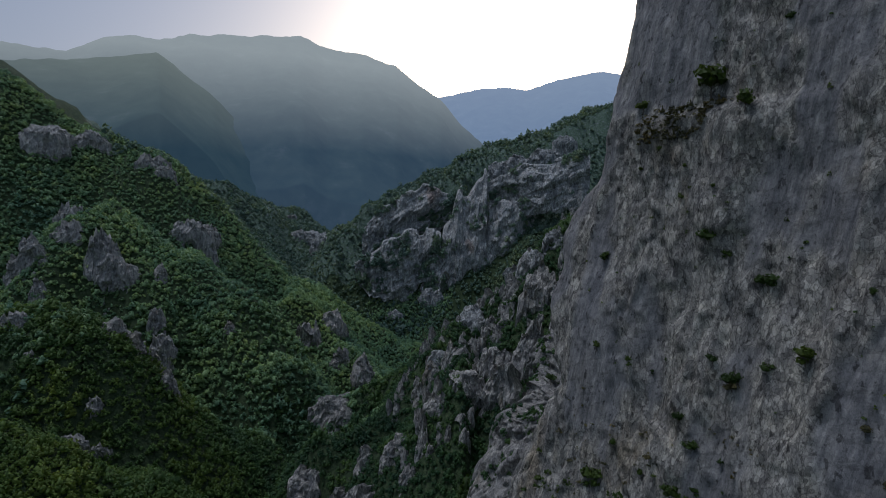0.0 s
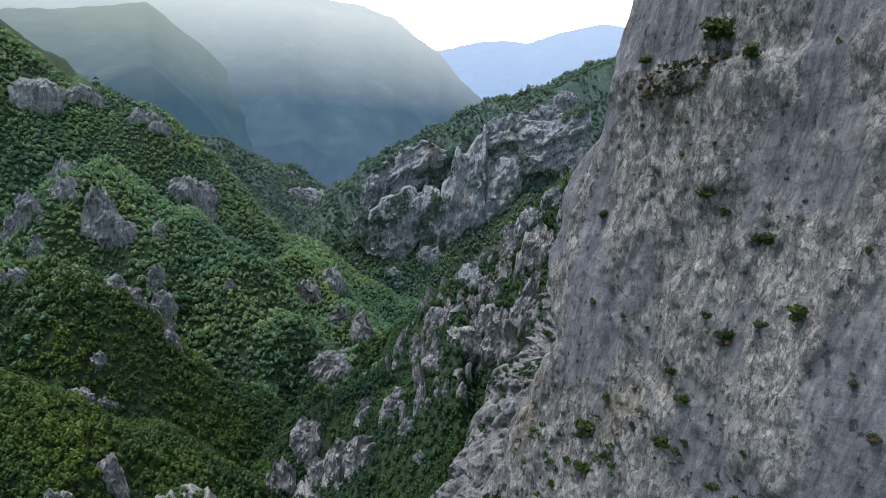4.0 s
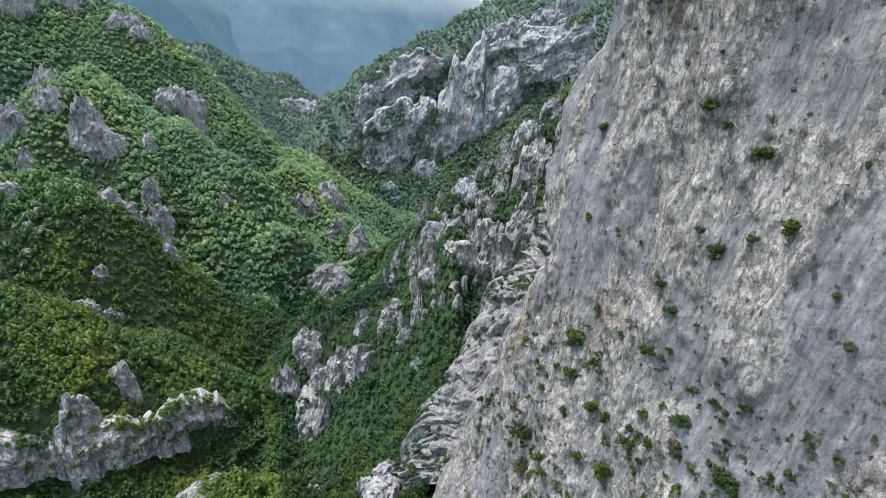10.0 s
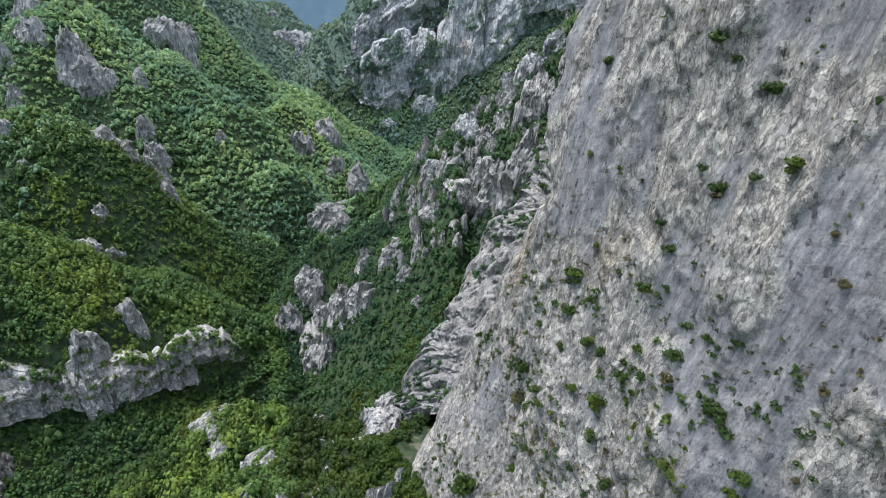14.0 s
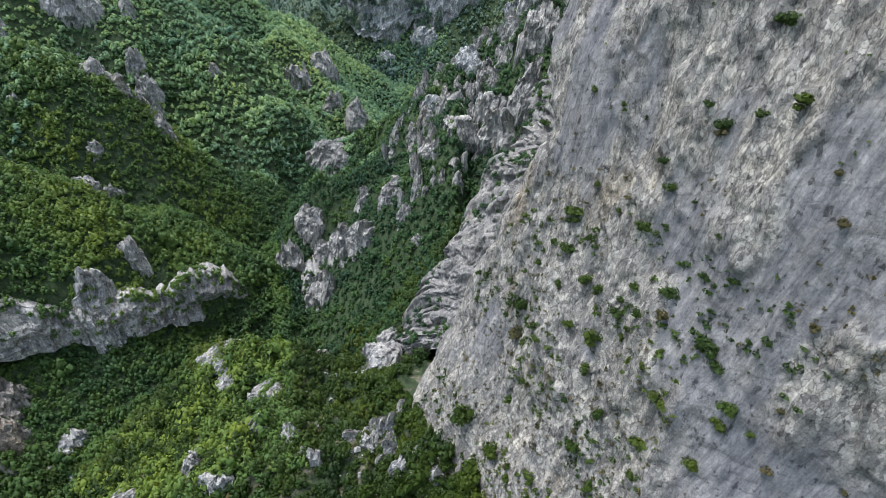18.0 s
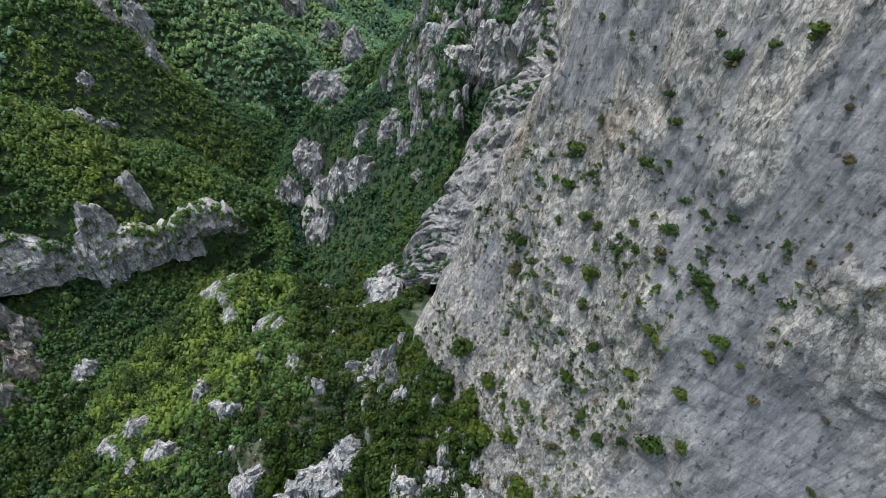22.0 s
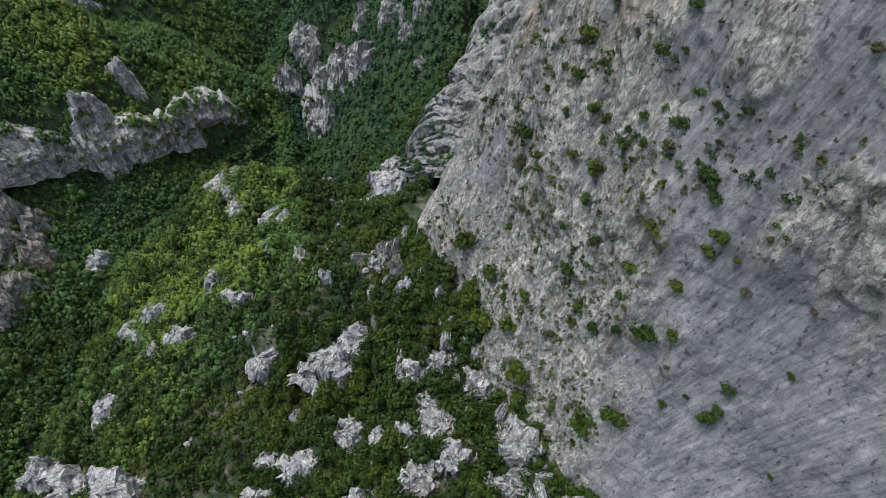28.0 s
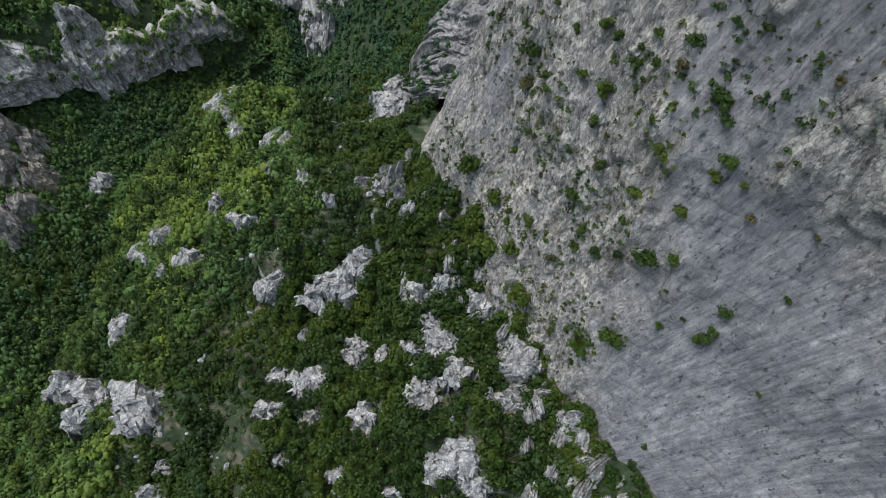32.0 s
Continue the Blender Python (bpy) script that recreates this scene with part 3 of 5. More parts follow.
def build_wall():
    step = 0.54
    zs = np.concatenate([np.arange(-190, 66, step), np.arange(66, 112, 3.0)])
    cs = np.concatenate([np.linspace(-150, -14, 24), np.arange(-13.5, 150, step), np.linspace(152, 260, 16)])
    c, z = np.meshgrid(cs, zs)
    ragged = 1.1 * fbm(z / 9, z * 0, 0.1, 3, 61) + 0.3 * ridged(z / 5, z * 0, 3.1, 2, 63)
    u = np.interp(z, EDGE_Z, EDGE_U) + np.maximum(c, 0) + ragged * np.exp(-np.maximum(c, 0) / 4)
    x, y = wall_point(u, z)
    back = np.minimum(c, 0)
    x = x - back * 0.80
    y = y - back * 0.60
    d = wall_relief(u, z) * np.exp(back / 2.5) - 2.2 * np.exp(-np.maximum(c, 0) / 4.0) * smooth(12, 0, c)
    x, y = x + WALL_N[0] * d, y + WALL_N[1] * d
    z = z + 0.15 * fbm(u / 3, z / 3, 0.9, 2, 67)
    rows = [np.stack([x, y, z], -1)]
    top = rows[0][-1]
    for k in range(1, 12):
        lift = 6 * k - 0.55 * k * k
        rows.append((top + np.array([-WALL_N[0] * 12 * k, -WALL_N[1] * 12 * k, lift]))[None])
    pts = np.concatenate(rows, 0)
    n, m = pts.shape[:2]
    me = mesh_from("rock_wall", pts.reshape(-1, 3), grid_faces(n, m), [ROCK], smooth_shade=True)
    zone = np.zeros((n, m), np.float32)
    zone[:len(zs)] = calm_rock(u, np.repeat(zs[:, None], m, 1))
    flat = np.zeros((n, m, 3), np.float32)
    flat[:len(zs), :, 0], flat[:len(zs), :, 1] = u, zs[:, None]
    me.attributes.new("face_place", "FLOAT_VECTOR", "POINT").data.foreach_set("vector", flat.ravel())
    me.attributes.new("smooth_rock", "FLOAT", "POINT").data.foreach_set("value", zone.ravel())
    ob = new("rock_wall", me)
    tagged(ob, "towering grey limestone cliff with cracks and water streaks", "cliff", kind="structure")


build_wall()


# ---- far mountains ----
def build_range(name, label, material, rows, r0, r1, near, far, seed, steps):
    az = np.linspace(rows[0][0], rows[-1][0], steps)
    rr = np.linspace(r0, r1, steps // 3)
    a, r = np.meshgrid(az, rr)
    crest_az = [row[0] for row in rows]
    el = np.interp(a, crest_az, [row[1] for row in rows])
    rc = np.interp(a, crest_az, [row[2] for row in rows])
    t = np.radians(a)
    x, y = r * np.sin(t), r * np.cos(t)
    z = rc * np.tan(np.radians(el)) - np.where(r < rc, near, far) * np.abs(r - rc)
    size = np.minimum(np.abs(r - rc) / 250, 1)
    z = z + size * (r1 / 150) * fbm(x / 260, y / 260, 0, 4, seed) + r1 / 900 * fbm(x / 40, y / 40, 0, 3, seed + 2)
    z = np.maximum(z, -150)
    z[0] = -420
    ob = new(name, mesh_from(name, np.stack([x, y, z], -1).reshape(-1, 3), grid_faces(len(rr), len(az)), [material]))
    tagged(ob, label, "mountain", kind="structure")


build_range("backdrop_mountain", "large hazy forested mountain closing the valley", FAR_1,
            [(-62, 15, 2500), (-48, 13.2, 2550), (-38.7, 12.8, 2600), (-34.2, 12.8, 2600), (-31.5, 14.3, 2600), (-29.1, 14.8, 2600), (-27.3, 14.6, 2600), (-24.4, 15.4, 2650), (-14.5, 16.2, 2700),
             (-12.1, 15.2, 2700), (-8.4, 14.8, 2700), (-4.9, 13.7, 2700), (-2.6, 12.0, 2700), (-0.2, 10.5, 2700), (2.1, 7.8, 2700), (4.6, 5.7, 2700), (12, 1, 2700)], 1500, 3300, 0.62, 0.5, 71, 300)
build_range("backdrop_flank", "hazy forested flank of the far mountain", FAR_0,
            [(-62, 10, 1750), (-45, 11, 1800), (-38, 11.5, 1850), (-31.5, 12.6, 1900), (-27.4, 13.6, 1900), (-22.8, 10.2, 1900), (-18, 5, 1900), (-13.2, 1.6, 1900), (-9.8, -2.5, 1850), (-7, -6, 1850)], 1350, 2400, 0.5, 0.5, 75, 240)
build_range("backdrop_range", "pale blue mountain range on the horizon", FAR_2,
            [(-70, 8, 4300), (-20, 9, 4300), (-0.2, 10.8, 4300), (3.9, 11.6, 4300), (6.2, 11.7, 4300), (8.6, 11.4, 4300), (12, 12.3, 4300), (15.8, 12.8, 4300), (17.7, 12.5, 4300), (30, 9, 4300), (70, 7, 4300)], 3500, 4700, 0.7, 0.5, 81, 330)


# ---- trees ----
def crown_template(seed, leaves, lobes, leaf, sides=4, squash=0.85):
    """Leaf clumps set all round a few lobes of a crown one metre in radius, standing on z = 0."""
    rng = np.random.default_rng(seed)
    centres = rng.normal(0, 0.36, (lobes, 3)) * (1, 1, 0.6) + (0, 0, 0.85)
    radii = rng.uniform(0.42, 0.66, lobes)
    k = rng.integers(0, lobes, leaves)
    d = rng.normal(0, 1, (leaves, 3))
    d[:, 2] = np.abs(d[:, 2]) * 1.0 - 0.25
    d /= np.linalg.norm(d, axis=1)[:, None]
    pos = centres[k] + d * (radii[k] * rng.uniform(0.86, 1.08, leaves))[:, None] * (1, 1, squash)
    tilt = d + rng.normal(0, 0.38, (leaves, 3))
    tilt /= np.linalg.norm(tilt, axis=1)[:, None]
    side = np.cross(tilt, rng.normal(0, 1, (leaves, 3)))
    side /= np.linalg.norm(side, axis=1)[:, None]
    up = np.cross(tilt, side)
    size = leaf * rng.uniform(0.6, 1.35, leaves)[:, None]
    corners = [(-1, -0.8), (0.9, -1), (1, 0.9), (-0.8, 1)] if sides == 4 else [(-1, -0.7), (1, -0.7), (0, 1.1)]
    verts = np.stack([pos + size * (a * side + b * up) + (0.18 * size * tilt if i % 2 else 0) for i, (a, b) in enumerate(corners)], 1)
    return verts  # leaves, sides, 3


def core_template(seed, lobes, sides):
    """Dark inner masses of a crown, as loose faces: one rough ball to each lobe."""
    rng = np.random.default_rng(seed)
    centres = rng.normal(0, 0.36, (lobes, 3)) * (1, 1, 0.6) + (0, 0, 0.85)
    radii = rng.uniform(0.42, 0.66, lobes)
    out = []
    for c, r in zip(centres, radii):
        th = np.arange(6) * np.pi / 3 + rng.uniform(0, 1)
        ring = np.stack([np.cos(th), np.sin(th), np.full(6, -0.15)], -1) * rng.uniform(0.8, 1.05, (6, 1))
        top, low = np.array((0.0, 0.0, 0.8)), np.array((0.0, 0.0, -0.8))
        for k in range(6):
            a, b = ring[k], ring[(k + 1) % 6]
            for t in ((a, b, top), (b, a, low)):
                t = np.array(t) * r * 0.84 + c
                out.append(t if sides == 3 else np.array((t[0], t[1], 0.5 * (t[1] + t[2]), t[2])))
    return np.array(out)


def spread(v):
    """The crown, centred and brought to one metre in radius."""
    flat = v.reshape(-1, 3)
    mid = flat.mean(0) * (1, 1, 0)
    size = np.percentile(np.hypot(*(flat - mid)[:, :2].T), 92)
    return (v - mid) / size


def full_crown(seed, leaves, lobes, leaf, sides=4, squash=0.85):
    return spread(np.concatenate([crown_template(seed, leaves, lobes, leaf, sides, squash), core_template(seed, lobes, sides)]))


def tree_top(seed, lobes, leaves, leaf, low=-0.35):
    """A broad tree top one metre in radius: rounded boughs heaped round a middle one, covered with sprays of leaves."""
    rng = np.random.default_rng(seed)
    th = 2 * np.pi * (np.arange(lobes) + rng.uniform(-0.3, 0.3, lobes)) / max(lobes - 1, 1)
    out = rng.uniform(0.42, 0.68, lobes)
    out[0] = 0.05
    centres = np.stack([out * np.cos(th), out * np.sin(th), rng.uniform(0.35, 0.62, lobes)], -1)
    centres[0, 2] = rng.uniform(0.72, 0.95)
    radii = rng.uniform(0.34, 0.52, lobes)
    radii[0] = 0.55
    # sprays
    k = rng.choice(lobes, leaves, p=radii ** 2 / np.sum(radii ** 2))
    d = rng.normal(0, 1, (leaves, 3))
    d /= np.linalg.norm(d, axis=1)[:, None]
    d[:, 2] = np.where(d[:, 2] < low, -d[:, 2], d[:, 2])
    pos = centres[k] + d * (radii[k] * rng.uniform(0.92, 1.12, leaves))[:, None]
    tilt = d + rng.normal(0, 0.42, (leaves, 3)) + (0, 0, 0.15)
    tilt /= np.linalg.norm(tilt, axis=1)[:, None]
    side = np.cross(tilt, rng.normal(0, 1, (leaves, 3)))
    side /= np.linalg.norm(side, axis=1)[:, None]
    up = np.cross(tilt, side)
    size = leaf * rng.uniform(0.6, 1.5, leaves)[:, None]
    sprays = np.stack([pos + size * (a * side + b * up) for a, b in ((-1, -0.6), (1, -0.6), (0.1, 1.15))], 1)
    round_spray = 0.75 * (sprays - centres[k][:, None, :]) / radii[k][:, None, None] + 0.45 * tilt[:, None, :]
    # inner masses
    balls, round_ball = [], []
    for c, r in zip(centres, radii * 0.86):
        t = np.arange(5) * 2 * np.pi / 5 + rng.uniform(0, 1)
        ring = np.stack([np.cos(t), np.sin(t), np.full(5, 0.05)], -1) * rng.uniform(0.85, 1.05, (5, 1)) * r + c
        ring[:, 2] -= 0.35 * r
        top = c + (0, 0, 0.95 * r)
        for j in range(5):
            balls.append((ring[j], ring[(j + 1) % 5], top))
            round_ball.append([(p - c) / r + (0, 0, 0.2) for p in balls[-1]])
    normals = np.concatenate([round_spray, np.array(round_ball)])
    normals /= np.linalg.norm(normals, axis=2)[:, :, None]
    return np.concatenate([np.concatenate([sprays, np.array(balls)]), normals], 2)


def forest(name, label, places, sizes, templates, material, rng, dry=0.0):
    """Many crowns in one mesh; dry: painted light, how much yellower and lighter each one is."""
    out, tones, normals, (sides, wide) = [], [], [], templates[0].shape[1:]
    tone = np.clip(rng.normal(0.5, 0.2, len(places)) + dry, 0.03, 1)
    pick = rng.integers(0, len(templates), len(places))
    turn = rng.uniform(0, 2 * np.pi, len(places))
    for k, tpl in enumerate(templates):
        sel = np.nonzero(pick == k)[0]
        if not len(sel):
            continue
        c, s = np.cos(turn[sel]), np.sin(turn[sel])
        flat = tpl.reshape(-1, wide)
        if wide == 6:
            n = flat[None, :, 3:]
            n = np.stack([n[..., 0] * c[:, None] - n[..., 1] * s[:, None], n[..., 0] * s[:, None] + n[..., 1] * c[:, None], np.broadcast_to(n[..., 2], (len(sel), len(flat)))], -1)
            normals.append(n.reshape(-1, 3))
        x = flat[None, :, 0] * c[:, None] - flat[None, :, 1] * s[:, None]
        y = flat[None, :, 0] * s[:, None] + flat[None, :, 1] * c[:, None]
        z = np.broadcast_to(flat[None, :, 2], x.shape)
        v = np.stack([x, y, z], -1) * sizes[sel][:, None, :] + places[sel][:, None, :]
        out.append(v.reshape(-1, 3))
        tones.append(np.repeat(tone[sel], flat.shape[0]))
    verts = np.concatenate(out)
    faces = np.arange(len(verts)).reshape(-1, sides)
    me = mesh_from(name, verts, faces, [material], smooth_shade=False)
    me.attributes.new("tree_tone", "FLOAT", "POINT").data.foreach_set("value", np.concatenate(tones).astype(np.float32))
    if normals:
        me.polygons.foreach_set("use_smooth", np.ones(len(faces), bool))
        me.attributes.new("custom_normal", "FLOAT_VECTOR", "POINT").data.foreach_set("vector", np.concatenate(normals).astype(np.float32).ravel())
    return tagged(new(name, me), label, "forest", kind="stuff")


def scatter(rng, count, az0, az1, r0, r1):
    """Places spread evenly over a sector of the land."""
    a = np.radians(rng.uniform(az0, az1, count))
    r = np.sqrt(rng.uniform(r0 * r0, r1 * r1, count))
    x, y = r * np.sin(a), r * np.cos(a)
    z = ground_at(x, y)
    e = 2.0 + 0.004 * r
    gx, gy = (ground_at(x + e, y) - z) / e, (ground_at(x, y + e) - z) / e
    return x, y, z, np.hypot(gx, gy)


def clear_of_wall(x, y, z):
    gap = np.interp(z, WALL_Z, WALL_GAP)
    out = gap + WALL_N[0] * x + WALL_N[1] * y
    u = WALL_U[0] * x + WALL_U[1] * y
    return (out > 1.5) | (u < -135)


# the stretch of the spur just below the drone, where every tree stands by itself
STAND = (-62, 16, 22, 104)


def in_stand(x, y):
    return (x > STAND[0]) & (x < STAND[1]) & (y > STAND[2]) & (y < STAND[3])



# ---- rocks: x, y, width, height ----
SPUR_ROCKS = [(-151, 68, 13.8, 12.9), (-135, 59, 15.7, 11.1), (-110, 55, 18.8, 14.2), (-129, 88, 13.8, 4.3), (-99, 181, 13.9, 6.3), (-90, 173, 11.3, 3.9), (-70, 158, 11.9, 5.2), (-69, 141, 8.0, 5.7), (-92, 132, 8.2, 4.3), (-78, 119, 8.8, 6.8), (-120, 125, 8.5, 10.5), (-130, 120, 13.5, 6.9), (-103, 110, 11.6, 7.9), (-63, 95, 10.6, 5.9), (-43, 89, 14.5, 7.7), (-34, 92, 14.3, 7.6), (-28, 96, 10.0, 4.9), (-43, 119, 5.4, 7.7), (-23, 122, 5.8, 7.7), (-53, 133, 6.1, 4.1), (-22, 161, 16.0, 5.0), (-37, 192, 13.3, 4.9)]
SPUR_STONES = [(-50, 76, 5.1, 3.8), (-31, 66, 9.8, 4.3), (-19, 63, 7.4, 2.9), (-9, 62, 9.0, 2.8), (-43, 59, 11.6, 3.6), (-59, 63, 8.3, 3.2), (-24, 43, 10.9, 4.5), (-4, 50, 12.3, 4.9), (5, 31, 14.5, 8.0), (-98, 35, 8.1, 6.3), (-96, 25, 5.9, 3.6), (-52, 35, 5.6, 3.5), (-32, 28, 7.1, 5.5), (-15, 23, 6.7, 4.1), (-1, 64, 10.8, 6.1), (-8, 81, 7.4, 6.9), (-3, 71, 7.4, 5.7), (-58, 49, 7.7, 3.6), (-46, 46, 7.7, 3.6), (6, 53, 8.4, 5.2), (14, 45, 6.5, 4.1), (10, 23, 8.1, 5.0), (-28, 68, 9.0, 5.0), (14, 75, 10.5, 8.0), (25, 56, 11.0, 8.0), (0, 83, 8.5, 7.5), (19, 43, 7.5, 8.0), (-100, 26, 10.0, 7.0), (-167, 164, 12.0, 8.0), (-116, 108, 7.0, 7.5), (-42, 47, 6.5, 5.5)]
HILL_CLIFF = [(-171, 217, 14.0, 22.0), (-165, 244, 9.2, 14.0), (-214, 295, 14.0, 8.0), (-203, 304, 10.0, 6.0)]
MID_ROCKS = [(-222, 356, 15.6, 15.6), (-212, 361, 9.9, 15.9), (-205, 367, 10.1, 12.2), (-193, 364, 11.4, 14.2), (-212, 316, 7.1, 7.1), (-140, 649, 28.0, 28.0), (-158, 616, 26.8, 40.2), (-113, 584, 19.4, 25.8), (-88, 570, 19.0, 31.6), (-201, 497, 8.0, 10.7), (-95, 455, 30.8, 20.5), (-90, 341, 17.7, 14.2), (-81, 439, 14.8, 14.8), (-249, 316, 7.0, 6.3), (-289, 458, 9.9, 5.9), (-289, 676, 10.3, 13.8)]
LEFT_SPIRES = [(-399, 577, 26.2, 52.3), (-385, 586, 23.7, 35.5), (-321, 506, 23.5, 57.4), (-377, 493, 23.1, 41.0), (-357, 512, 21.1, 21.1), (-359, 472, 11.0, 24.9), (-310, 502, 20.8, 26.1), (-273, 515, 10.7, 21.4), (-259, 478, 12.6, 33.8), (-250, 468, 17.5, 25.0), (-303, 640, 35.8, 23.4), (-296, 665, 24.4, 19.0), (-430, 664, 30.2, 21.3), (-459, 628, 41.3, 14.6), (-361, 672, 28.1, 17.9), (-345, 670, 16.9, 9.9), (-272, 335, 14.3, 10.7), (-394, 495, 15.4, 30.7), (-388, 545, 13.9, 22.2), (-295, 507, 15.8, 15.8)]
GULLY_ROCKS = [(-102, 313, 17.0, 41.6), (-72, 277, 18.5, 40.3), (-66, 226, 17.3, 23.2), (-45, 285, 20.1, 23.4), (-46, 311, 8.9, 14.2), (-28, 290, 10.0, 13.3), (-23, 290, 9.9, 9.9), (-2, 290, 13.0, 9.7), (6, 335, 10.3, 14.7), (13, 292, 13.0, 8.1), (32, 343, 8.9, 14.9), (-10, 250, 5.9, 5.5), (34, 285, 19.2, 28.8), (60, 321, 18.9, 37.8), (45, 336, 10.8, 18.0), (32, 304, 16.7, 13.4), (50, 294, 14.6, 32.4), (-6, 341, 9.4, 9.4), (22, 342, 11.2, 11.2), (-63, 309, 14.5, 21.7), (-77, 319, 15.1, 22.6), (-17, 269, 7.8, 9.3)]
RIBS = [(-21, 199, 12.4, 7.7), (-30, 201, 12.7, 7.1), (-30, 192, 19.6, 6.1), (-13, 185, 14.1, 11.6)]
BROWN_CRAGS = [(-197, 135, 18.3, 19.4), (-190, 142, 16.0, 18.2), (-187, 157, 12.4, 15.4), (-198, 157, 16.0, 19.8), (-190, 171, 12.3, 13.6), (-200, 171, 13.1, 23.6)]
FAR_CLIFFS = [(101, 980, 29.0, 12.9), (136, 980, 33.1, 14.6), (182, 994, 33.6, 17.8), (221, 995, 33.5, 17.7), (-18, 825, 29.9, 21.1), (21, 358, 15.4, 15.4), (-66, 829, 18.8, 15.9), (34, 378, 12.1, 12.1), (59, 343, 14.4, 10.8), (-74, 804, 18.4, 10.4), (105, 796, 21.5, 15.2), (72, 341, 10.6, 10.6), (-2, 343, 11.3, 9.4)]
DISTANT_CLIFFS = [(-279, 1148, 60.5, 28.5), (-296, 1101, 38.6, 27.3), (-219, 982, 34.5, 18.3), (-340, 1206, 20.9, 14.8)]

TREES = np.random.default_rng(11)
NEAR_CROWNS = [full_crown(k, 58, 3, 0.15, 3) for k in range(7)]
SPUR_CROWNS = [tree_top(70 + k, 6, 105, 0.125) for k in range(8)]
GORGE_CROWNS = [tree_top(80 + k, 4 + k % 2, 46, 0.15) for k in range(8)]
SLOPE_CROWNS = [tree_top(90 + k, 3, 28, 0.18) for k in range(6)]
HAZE_CROWNS = [tree_top(100 + k, 2, 8, 0.30) for k in range(5)]
TUFTS = [spread(crown_template(60 + k, 14, 2, 0.34, 3, 0.6)) for k in range(4)]


def spaced(rng, spacing, az0, az1, r0, r1):
    """Places set about one spacing apart all over a sector of the land, as trees stand in closed woods."""
    side = np.arange(-r1, r1, spacing)
    x, y = (q.ravel() for q in np.meshgrid(side, side[side > -0.3 * r1]))
    x, y = x + rng.uniform(-0.45, 0.45, len(x)) * spacing, y + rng.uniform(-0.45, 0.45, len(x)) * spacing
    r, a = np.hypot(x, y), np.degrees(np.arctan2(x, y))
    keep = (r > r0) & (r < r1) & (a > az0) & (a < az1)
    x, y, r = x[keep], y[keep], r[keep]
    z = ground_at(x, y)
    e = 2.0 + 0.004 * r
    gx, gy = (ground_at(x + e, y) - z) / e, (ground_at(x, y + e) - z) / e
    return x, y, z, np.hypot(gx, gy)


def plant(name, label, count, sector, templates, material, size, steep_max, gap_seed, gap_at, tall=(0.8, 1.3), everywhere=False, spacing=None, rocks=(), fade=None):
    x, y, z, g = spaced(TREES, spacing, *sector) if spacing else scatter(TREES, count, *sector)
    thin = fbm(x / 22, y / 22, 0, 3, gap_seed)
    keep = (g < steep_max) & (thin > gap_at) & clear_of_wall(x, y, z) & (everywhere | ~in_stand(x, y))
    if fade:
        # one wood gives way to the next over a stretch of distance
        keep &= TREES.uniform(0, 1, len(x)) < smooth(fade[0], fade[1], np.hypot(x, y) + 60 * fbm(x / 90, y / 90, 0, 2, 201))
    for a, b, w, h in rocks:
        keep &= (x - a) ** 2 + (y - b) ** 2 > (0.40 * w) ** 2
    x, y, z = x[keep], y[keep], z[keep]
    s = np.exp(TREES.normal(np.log(0.5 * (size[0] + size[1])), 0.26, len(x))) * (1 + 0.25 * value_noise(x / 30, y / 30, 0, gap_seed + 1))
    sizes = np.stack([s, s, s * TREES.uniform(*tall, len(x))], -1)
    # crowns tinted lighter and yellower on crests, darker in hollows: painted light
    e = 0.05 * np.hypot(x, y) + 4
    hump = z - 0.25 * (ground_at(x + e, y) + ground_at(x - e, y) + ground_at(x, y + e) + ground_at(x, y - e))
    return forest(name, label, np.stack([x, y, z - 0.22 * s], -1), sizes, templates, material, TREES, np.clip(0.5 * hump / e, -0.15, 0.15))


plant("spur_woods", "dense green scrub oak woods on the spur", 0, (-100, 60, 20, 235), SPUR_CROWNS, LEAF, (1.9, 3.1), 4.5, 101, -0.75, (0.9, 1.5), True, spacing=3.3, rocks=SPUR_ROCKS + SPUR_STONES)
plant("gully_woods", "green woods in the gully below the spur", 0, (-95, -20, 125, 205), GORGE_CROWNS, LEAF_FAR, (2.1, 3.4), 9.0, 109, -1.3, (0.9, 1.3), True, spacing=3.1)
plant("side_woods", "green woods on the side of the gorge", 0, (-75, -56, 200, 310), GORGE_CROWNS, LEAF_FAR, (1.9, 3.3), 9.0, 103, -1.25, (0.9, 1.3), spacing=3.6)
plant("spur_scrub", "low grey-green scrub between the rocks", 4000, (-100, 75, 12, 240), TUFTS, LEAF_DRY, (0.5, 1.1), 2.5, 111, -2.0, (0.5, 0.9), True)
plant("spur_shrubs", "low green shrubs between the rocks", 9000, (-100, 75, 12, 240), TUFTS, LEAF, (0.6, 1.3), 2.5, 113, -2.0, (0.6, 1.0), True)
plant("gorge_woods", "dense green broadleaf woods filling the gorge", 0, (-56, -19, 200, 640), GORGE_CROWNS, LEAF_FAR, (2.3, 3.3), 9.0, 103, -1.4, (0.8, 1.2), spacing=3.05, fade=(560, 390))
plant("steep_woods", "dark green woods on the steep side under the wall", 0, (-19, 20, 200, 640), GORGE_CROWNS, LEAF_SHADED, (2.0, 3.1), 9.0, 103, -1.3, (0.8, 1.3), spacing=3.2, fade=(610, 440))
